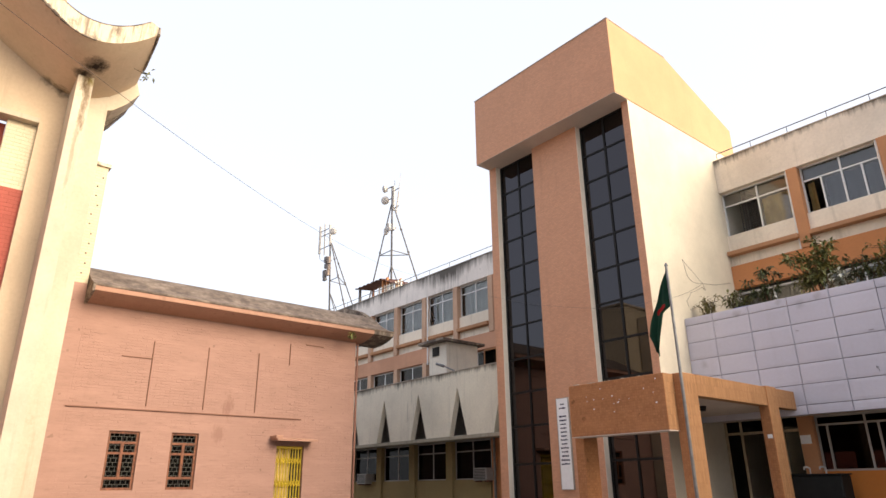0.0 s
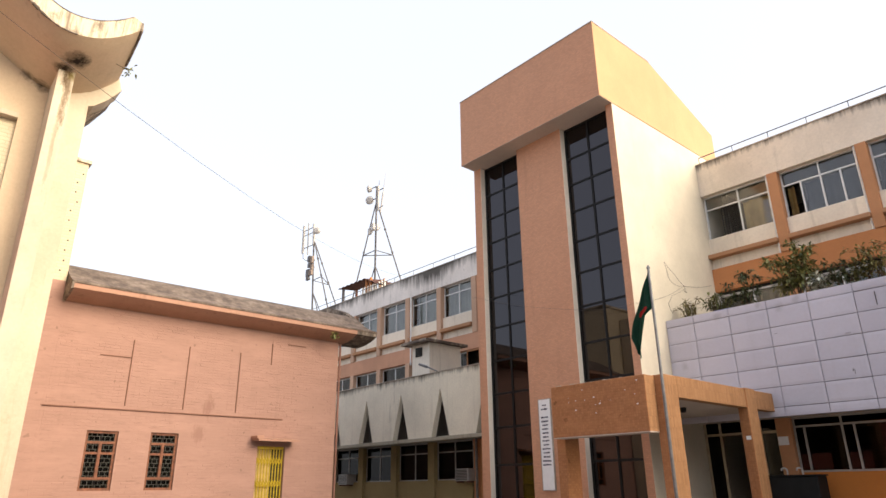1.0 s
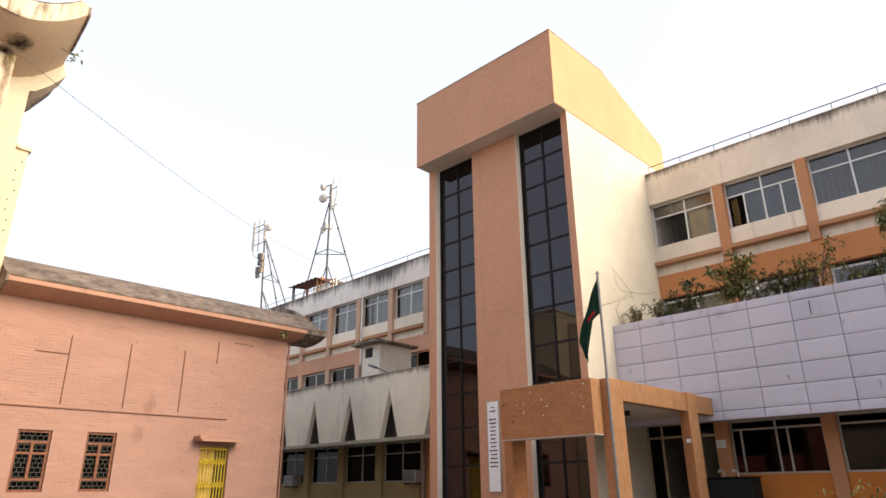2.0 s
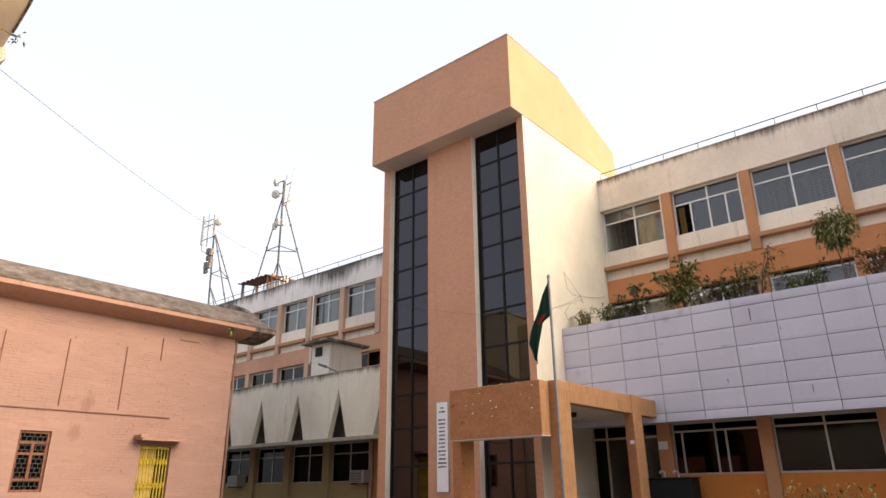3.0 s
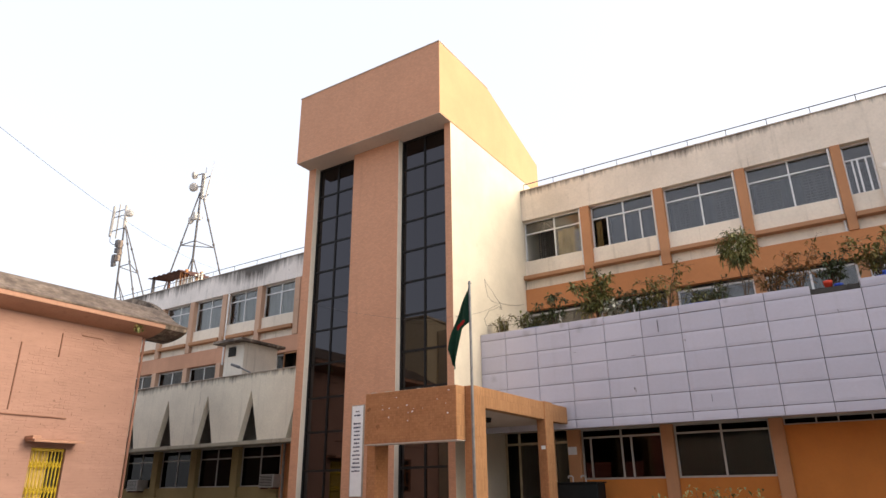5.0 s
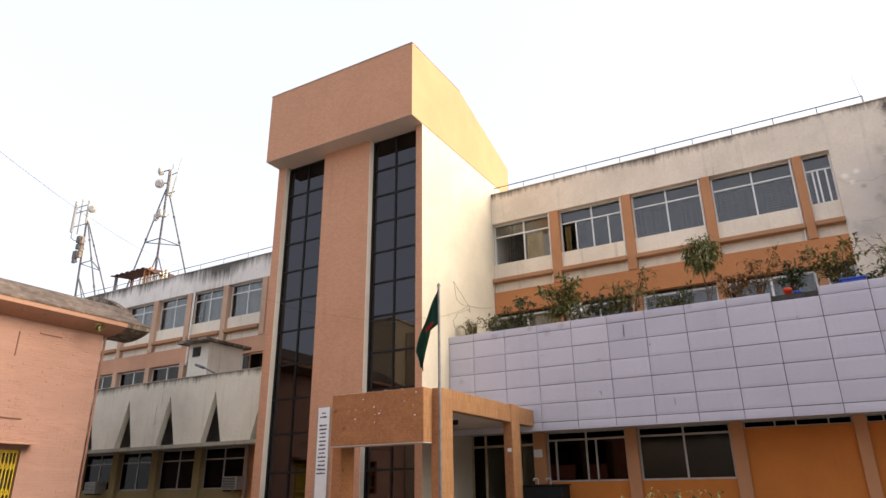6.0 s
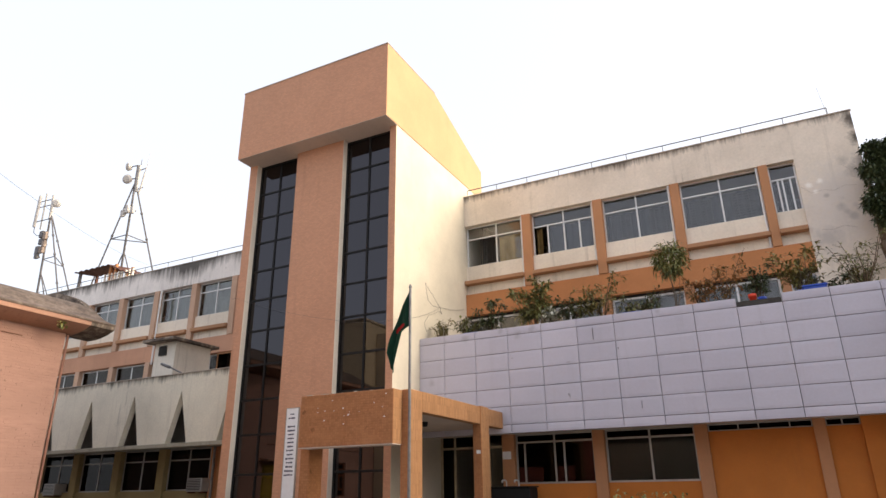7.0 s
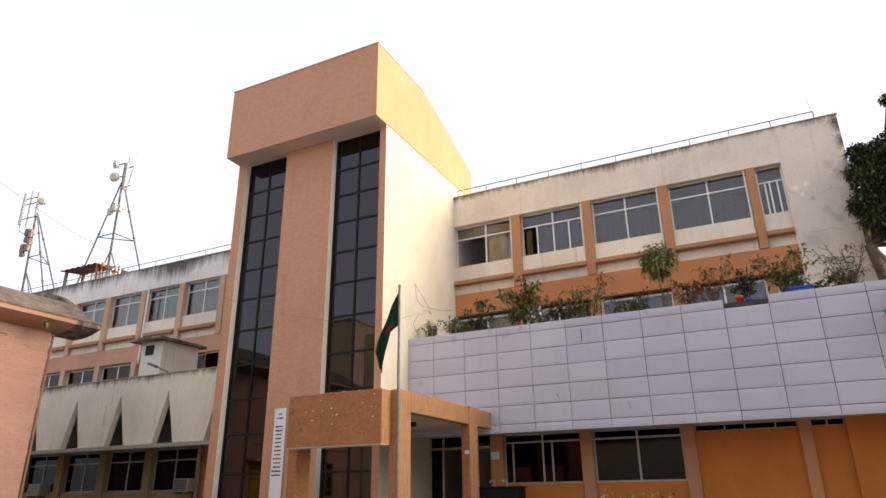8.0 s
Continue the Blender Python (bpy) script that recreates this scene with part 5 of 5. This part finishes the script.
def tree(x, y, trunk_h, clumps, leaf_n, seed, mat, label):
    r = random.Random(seed)
    t = thing("tree", (x, y, 0), label=label, category="tree")
    wood, bm = bmesh.new(), bmesh.new()
    fork = Vector((x - 0.62, y, trunk_h))
    bend = Vector((x - 0.3, y + 0.03, trunk_h * 0.72))
    add_tube(wood, (x, y, 0), bend, 0.22, 0.16, 10)
    add_tube(wood, bend, fork, 0.16, 0.13, 10)
    for cx, cy, cz, rad in clumps:
        c = Vector((cx, cy, cz))
        mid = fork.lerp(c, 0.5) + Vector((r.uniform(-0.2, 0.2), r.uniform(-0.2, 0.2), 0.15))
        add_tube(wood, fork, mid, 0.08, 0.05, 6)
        add_tube(wood, mid, c, 0.05, 0.015, 6)
        for i in range(int(leaf_n * rad * rad)):
            d = sphere_dir(r)
            q = c + Vector((d.x, d.y, d.z * 0.75)) * rad * (r.random() ** 0.45)
            if q.x < 3.1 and q.y > 19.1:
                continue
            add_leaf(bm, q, (sphere_dir(r) + d * 0.6 + Vector((0, 0, -0.1))).normalized(), r.uniform(0.07, 0.15), r.uniform(0.035, 0.065), 0.3)
    part("trunk", wood, M_BARK, t)
    part("crown", bm, mat, t)
    return t


CL = [(3.4, 18.5, 9.7, 0.5), (4.0, 18.8, 9.95, 0.65), (3.25, 18.4, 9.1, 0.5), (3.95, 18.4, 9.0, 0.75), (3.1, 18.5, 8.5, 0.5), (3.75, 18.8, 8.3, 0.65), (3.15, 18.3, 7.95, 0.42), (3.5, 18.4, 7.6, 0.4),
      (4.7, 18.8, 9.6, 0.85), (4.6, 18.6, 8.5, 0.85), (4.4, 18.7, 7.6, 0.6), (4.6, 18.8, 10.6, 0.65), (2.85, 18.4, 8.35, 0.26), (2.98, 18.5, 9.4, 0.28), (3.1, 18.5, 9.95, 0.26), (4.08, 18.6, 11.35, 0.16),
      (4.0, 18.5, 6.9, 0.5), (2.62, 15.6, 5.0, 0.2), (2.8, 15.5, 5.3, 0.25), (2.75, 15.5, 4.8, 0.22)]
tree(3.5, 18.6, 7.4, CL, 9000, 5, M_LEAFDARK, "tall dark leaved tree beside the end wall")

shrub = thing("shrub", (-2.9, 14.6, 0), label="low green garden shrub before the windows", category="shrub")
bm, wood, r = bmesh.new(), bmesh.new(), random.Random(31)
for i in range(520):
    q = Vector((-2.9 + r.gauss(0, 0.55), 14.6 + r.gauss(0, 0.2), r.uniform(0.5, 1.62) - abs(r.gauss(0, 0.08))))
    add_leaf(bm, q, (sphere_dir(r) + Vector((0, 0, 0.5))).normalized(), r.uniform(0.1, 0.2), 0.05)
for i in range(9):
    add_tube(wood, (-2.9 + r.gauss(0, 0.12), 14.6, 0), (-2.9 + r.gauss(0, 0.5), 14.6 + r.gauss(0, 0.15), r.uniform(1.1, 1.55)), 0.015, 0.005, 5)
part("stem", wood, M_BARK, shrub)
part("foliage", bm, M_LEAF, shrub)
for i, (wx, wy, wz, n) in enumerate(((-17.35, 10.75, 6.12, 40), (-13.15, 2.78, 9.97, 14))):
    weed = thing("weed", (wx, wy, wz), label="small green weed growing from the eave", category="weed", group="weeds on the eaves")
    bm = bmesh.new()
    wr = random.Random(40 + i)
    for k in range(n):
        add_leaf(bm, Vector((wx + wr.gauss(0, 0.05), wy + wr.gauss(0, 0.06), wz + wr.gauss(0, 0.05))), sphere_dir(wr), 0.11, 0.07)
    part("foliage", bm, M_LEAF, weed)
    if i:
        part("stem", path_tube([(-13.12, 2.44, 10.02), (-13.12, 2.6, 9.99), (wx, wy, wz)], 0.006, 5), M_BARK, weed)


# ---- roof masts ----
def drum_dish(parent, at, d, radius, depth):
    at, d = Vector(at), Vector(d).normalized()
    bm = bmesh.new()
    add_tube(bm, at - d * depth * 0.5, at + d * depth * 0.2, radius * 0.75, radius, 18)
    add_tube(bm, at + d * depth * 0.2, at + d * depth * 0.5, radius, radius * 0.55, 18)
    return part("dish", bm, M_DISH, parent, "white round microwave dish")


def mast(x, y, top, lean, apex, ring_z, ways, label):
    """A guyed pole: two slanting legs stand off at right angles, tied to the pole by a triangle of bars, with short struts at the foot."""
    z0 = 11.0
    m = thing("antenna_mast", (x, y, z0), label=label, category="antenna mast", group="masts on the roof")

    def axis(z):
        return Vector((x + lean * (z - z0) / (top - z0), y, z))
    part("pole", tube(axis(z0), axis(top), 0.068, 0.06, 10), M_MAST, m)
    ring = [axis(ring_z)]
    for wx, wy, slope in ways:
        d = Vector((wx, wy, 0))
        head = axis(apex) + d * 0.08
        foot = Vector((head.x, head.y, z0)) + d * slope * (apex - z0)
        part("leg", tube(foot, head, 0.05, 0.042), M_MAST, m)
        for k in (0.36, 0.62, 0.8):
            c = foot.lerp(head, k)
            q = (head - foot).normalized() * 0.06
            part("leg_coupling", tube(c - q, c + q, 0.075), M_MAST, m)
        ring.append(foot.lerp(head, (ring_z - z0) / (apex - z0)))
        part("strut", tube(axis(z0 + 3.75), Vector((axis(z0).x, y, z0)) + d * 1.75, 0.035), M_MAST, m)
    for a, b in zip(ring, ring[1:] + ring[:1]):
        part("ring_bar", tube(a, b, 0.032), M_MAST, m)
    bm = bmesh.new()
    for k in range(22):
        a, b = axis(z0 + 0.4 + k * 0.3), axis(z0 + 0.62 + k * 0.3)
        side = 0.11 if k % 2 else 0.09
        add_tube(bm, a + Vector((side, -0.05, 0)), b + Vector((0.2 - side, -0.05, 0)), 0.022, 0.022, 5)
    part("feeder_cable", bm, M_CABLE, m, "black feeder cables tied along the pole")
    return m


def radio_box(parent, x, y, z, w, h, mat):
    part("equipment_box", box(x - w / 2, x + w / 2, y - 0.3, y - 0.12, z - h / 2, z + h / 2, 0.02), mat, parent)
    part("box_bracket", box(x - 0.03, x + 0.03, y - 0.12, y, z - 0.05, z + 0.05), M_MAST, parent)


m2 = mast(-31.88, 22.5, 20.2, -0.1, 18.98, 15.77, ((-1, 0, 0.39), (0, 1, 0.42)), "steel tripod mast with white microwave dishes")
for z, x, face, rad in ((20.24, -32.62, (-0.5, -1, -0.2), 0.26), (19.38, -32.52, (0.5, -1, -0.25), 0.29)):
    drum_dish(m2, (x, 22.35, z), face, rad, 0.3)
    part("arm", tube((x, 22.4, z), (-31.95, 22.5, z), 0.035), M_MAST, m2)
part("panel_antenna", box(-31.66, -31.53, 22.3, 22.42, 18.35, 20.1, 0.02), M_GREYALU, m2, "tall grey panel antenna")
part("panel_antenna", path_tube([(-31.36, 22.4, 18.15), (-31.1, 22.4, 19.5)], 0.055, 8), M_DISH, m2, "slanting white panel antenna")
part("rod", tube((-31.15, 22.4, 19.2), (-30.9, 22.4, 20.75), 0.03, 0.015), M_DISH, m2)
part("rod", tube((-31.58, 22.4, 20.0), (-31.58, 22.4, 20.5), 0.025, 0.015), M_MAST, m2)
for z in (18.6, 19.85):
    part("arm", tube((-31.95, 22.5, z), (-31.1, 22.42, z - 0.05), 0.03), M_MAST, m2)
for x, z, h in ((-32.33, 17.1, 0.42), (-31.97, 17.3, 0.5), (-31.5, 17.15, 0.42)):
    radio_box(m2, x, 22.5, z, 0.24, h, M_DISH)
part("arm", tube((-32.4, 22.42, 17.15), (-31.45, 22.42, 17.15), 0.03), M_MAST, m2)
m1 = mast(-39.25, 22.5, 20.0, -0.62, 18.65, 15.6, ((1, 0, 0.426), (0, 1, 0.46)), "steel mast with panel antennas and one dish")
drum_dish(m1, (-39.12, 22.35, 19.25), (0.6, -1, -0.1), 0.28, 0.3)
part("arm", tube((-39.1, 22.4, 19.25), (-39.8, 22.5, 19.25), 0.035), M_MAST, m1)
part("pole_sleeve", tube((-39.74, 22.5, 18.4), (-39.86, 22.5, 20.05), 0.11, 0.11, 10), M_DISH, m1, "pale upper pole")
part("panel_antenna", box(-41.12, -40.92, 22.25, 22.4, 18.0, 20.25, 0.03), M_DISH, m1, "tall white panel antenna")
part("panel_antenna", tube((-40.5, 22.45, 17.8), (-40.6, 22.45, 20.35), 0.05), M_GREYALU, m1, "slender grey panel antenna")
part("cable_loop", path_tube([(-41.0, 22.35, 18.0), (-40.95, 22.35, 17.6), (-40.6, 22.4, 17.35), (-40.1, 22.45, 17.3)], 0.022, 5), M_CABLE, m1)
for z in (18.4, 19.4, 19.8):
    part("arm", tube((-41.0, 22.4, z), (-39.75, 22.5, z), 0.03), M_MAST, m1)
for k, (dx, z, w, h) in enumerate(((-0.2, 17.25, 0.34, 0.45), (0.2, 17.1, 0.3, 0.5), (-0.1, 16.75, 0.4, 0.36), (0.22, 16.55, 0.28, 0.4), (-0.32, 16.2, 0.34, 0.55), (0.1, 16.15, 0.36, 0.4), (-0.28, 15.8, 0.3, 0.3))):
    radio_box(m1, -39.68 + dx, 22.5, z, w, h, M_RUSTBOX if k % 2 else M_MAST)

shed = thing("roof_shelter", (-31.5, 21, 11), label="rusty corrugated roof shelter with orange posts", category="shelter")
bm = bmesh.new()
n = 40
rows = []
for y, z in ((19.9, 12.68), (21.2, 12.85)):
    for dz in (0, 0.03):
        rows.append([bm.verts.new((-31.95 + 4.3 * i / n, y, z + dz + 0.03 * math.sin(i * 1.6) - 0.72 * max(0.0, (i / n - 0.62) / 0.38))) for i in range(n + 1)])
for i in range(n):
    bm.faces.new((rows[0][i], rows[0][i + 1], rows[2][i + 1], rows[2][i]))
    bm.faces.new((rows[1][i], rows[3][i], rows[3][i + 1], rows[1][i + 1]))
    bm.faces.new((rows[0][i], rows[1][i], rows[1][i + 1], rows[0][i + 1]))
part("sheet_roof", bm, M_RUSTDARK, shed, "rusty corrugated sheet")
for x in (-31.7, -29.3, -28.9):
    part("post", box(x - 0.06, x + 0.06, 20.05, 20.17, 11.0, 12.72), M_MAST if x < -30 else M_ORANGE, shed)
    part("post", box(x - 0.06, x + 0.06, 20.98, 21.1, 11.0, 12.84), M_RUST if x < -30 else M_ORANGE, shed)
part("low_wall", box(-31.3, -29.5, 20.3, 20.42, 11.0, 11.95), M_BEIGELIGHT, shed, "pale low wall")
part("low_wall", box(-29.2, -27.9, 21.12, 21.3, 11.0, 12.3), M_ORANGE, shed)
for i in range(9):
    part("baluster", box(-29.6 + i * 0.26, -29.53 + i * 0.26, 20.0, 20.08, 11.0, 12.25), M_BEIGELIGHT, shed)

# ---- cables ----
def cable(label, pts, radius=0.012, sagging=0.0):
    c = thing("cable", pts[0], label=label, category="cable")
    out = []
    for a, b in zip(pts, pts[1:]):
        a, b = Vector(a), Vector(b)
        for i in range(12):
            t = i / 12
            out.append(a.lerp(b, t) - Vector((0, 0, sagging * 4 * t * (1 - t))))
    out.append(Vector(pts[-1]))
    part("wire", path_tube(out, radius, 5), M_CABLE, c)


cable("thin grey cable strung from the roof over the court", [(-24.65, 19.3, 11.55), (-7.2, -1.2, 7.0)], 0.004, 0.75)
cable("thin black wires looping on the cream wall", [(-8.98, 16.31, 7.55), (-8.98, 16.47, 7.06), (-8.98, 16.77, 6.96), (-8.98, 17.26, 7.02), (-8.98, 17.35, 6.83), (-8.98, 17.2, 6.9), (-8.98, 16.52, 6.61), (-8.98, 16.23, 6.32), (-8.98, 16.4, 6.07)], 0.0038, 0.02)
cable("thin black wire hanging across the cream wall", [(-8.98, 16.31, 7.55), (-8.98, 16.78, 7.29), (-8.98, 17.26, 7.02)], 0.0038, 0.03)
cable("thin black wire from the tower edge along the wall", [(-8.98, 14.6, 6.05), (-8.98, 15.57, 6.31), (-8.98, 17.26, 7.02), (-8.98, 18.95, 7.36)], 0.004, 0.05)
cable("thin wire stretched across the tower front", [(-16.4, 15.9, 8.1), (-14.8, 14.45, 7.45), (-10.95, 14.45, 6.25), (-8.98, 14.5, 6.02)], 0.003, 0.08)

# ---- water point ----
basin = thing("water_point", (-6.55, 16.4, 0), label="black tiled washing point with white taps", category="wash point")
part("basin_block", box(-7.15, -5.98, 16.2, 16.75, 0, 1.76, 0.02), M_BLACKTILE, basin)
part("basin_top", box(-7.18, -5.95, 16.17, 16.78, 1.76, 1.79, 0.008), M_BLACKTILE, basin)
for x in (-6.72, -6.38):
    part("tap", path_tube([(x, 16.5, 1.78), (x, 16.5, 1.91), (x - 0.03, 16.46, 1.94), (x - 0.08, 16.40, 1.93), (x - 0.08, 16.40, 1.88)], 0.018, 8), M_DISH, basin, "white plastic tap")

# ---- unseen plain walls, added to close the court and dim its low parts ----
for nm, b in (("wall_south", (-20, 22, -24.3, -24.0, 0, 9.0)), ("wall_east", (21.7, 22, -24, 34, 0, 10.0))):
    tagged(part(nm, box(*b), M_BEIGE), label="unseen beige wall added to shade the low parts of the court", category="wall", kind="structure")
# added out of view: reddens the window reflections and blocks a light gap
tagged(part("wall_west", box(-14.6, -14.3, -24.0, -3.5, 0, 9.5), M_RED), label="unseen red wall added for window reflections and to stop stray light", category="wall", kind="structure")

rod = thing("roof_rod", (2.67, 20.0, 11.1), label="thin lightning rod on the roof corner", category="lightning rod")
part("rod", tube((2.62, 20.0, 11.1), (2.42, 20.0, 12.95), 0.010, 0.005, 6), M_STEEL, rod)


# ---- bricks of the painted walls ----
def brick_mesh(name, length, height, depth, mat, seed):
    """One painted brick, its face a little askew and its edges rounded off by paint. It grows along y and z from its corner and stands out along x."""
    r = random.Random(seed)
    c = 0.006
    verts = [(-0.03, 0, 0), (-0.03, length, 0), (-0.03, length, height), (-0.03, 0, height)]
    verts += [(depth + r.uniform(-0.0015, 0.0015), y, z) for y, z in ((c, c), (length - c, c), (length - c, height - c), (c, height - c))]
    faces = [(4, 5, 6, 7), (0, 1, 5, 4), (1, 2, 6, 5), (2, 3, 7, 6), (3, 0, 4, 7)]
    me = bpy.data.meshes.new(name)
    me.from_pydata(verts, [], faces)
    me.materials.append(mat)
    return me


def bond(y0, y1, z0, z1, length, height, joint, holes=()):
    """The places of whole bricks in running bond: their corner and length, clear of the openings."""
    out = []
    for row in range(int(z0 / height), int(z1 / height)):
        za = row * height
        first = math.floor(y0 / length) - 1
        for k in range(first, int(y1 / length) + 1):
            ya = max(k * length + (length / 2 if row % 2 == 0 else 0), y0)
            yb = min(k * length + (length / 2 if row % 2 == 0 else 0) + length, y1)
            if yb - ya < 0.06 or any(ya < h[1] + 0.02 and yb > h[0] - 0.02 and za < h[3] + 0.02 and za + height > h[2] - 0.02 for h in holes):
                continue
            out.append((ya + joint / 2, za + joint / 2, yb - ya - joint))
    return out


def lay_bricks(parent, x, places, height, joint, mat, seed):
    """Whole bricks as pieces of their own on shared meshes; cut bricks get a mesh of their length."""
    r = random.Random(seed)
    stock = {}
    for y, z, length in places:
        key = (round(length, 2), r.randrange(4))
        if key not in stock:
            stock[key] = brick_mesh("brick", length, height - joint, 0.0015 + 0.0012 * key[1], mat, seed + key[1])
        ob = new("brick", stock[key])
        ob.parent = parent
        ob.location = Vector((x, y, z)) - parent.location


lay_bricks(pale, -14.12, bond(0.62, 1.12, 7.2, 8.54, 0.24, 0.08, 0.01), 0.08, 0.01, M_YBRICK, 61)
lay_bricks(pale, -14.115, bond(0.14, 1.12, 5.2, 7.1, 0.24, 0.08, 0.01), 0.08, 0.01, M_RED, 71)
PLAIN_WALL = bond(3.3, 11.3, 0.3, 6.02, 0.25, 0.075, 0.008, HOLES + [(8.5, 9.95, 2.8, 3.1), (3.2, 9.52, 3.48, 3.56)])
# thick paint hides the joints in patches
PLAIN_WALL = [p for p in PLAIN_WALL if noise.noise(Vector((p[0] * 0.8, p[1] * 1.1, 3.3))) < 0.12]
near = [p for p in PLAIN_WALL if 3.3 < p[0] < 7.0 and 1.9 < p[1] < 3.5]
lay_bricks(hall, XW, near, 0.075, 0.008, M_PINK, 81)
rest = sorted(set(PLAIN_WALL) - set(near))
verts, faces = [], []
brng = random.Random(91)
for y, z, length in rest:
    d, n, c, h = brng.choice((0.001, 0.002, 0.003, 0.0055)), len(verts), 0.006, 0.067
    verts += [(XW - 0.02, y, z), (XW - 0.02, y + length, z), (XW - 0.02, y + length, z + h), (XW - 0.02, y, z + h)]
    verts += [(XW + d + brng.uniform(-0.001, 0.001), a, b) for a, b in ((y + c, z + c), (y + length - c, z + c), (y + length - c, z + h - c), (y + c, z + h - c))]
    faces += [tuple(n + i for i in f) for f in ((4, 5, 6, 7), (0, 1, 5, 4), (1, 2, 6, 5), (2, 3, 7, 6), (3, 0, 4, 7))]
me = bpy.data.meshes.new("brickwork")
me.from_pydata([tuple(Vector(v) - hall.location) for v in verts], [], faces)
me.materials.append(M_PINK)
brickwork = new("brickwork", me)
brickwork.parent = hall
tagged(brickwork, kind="stuff")
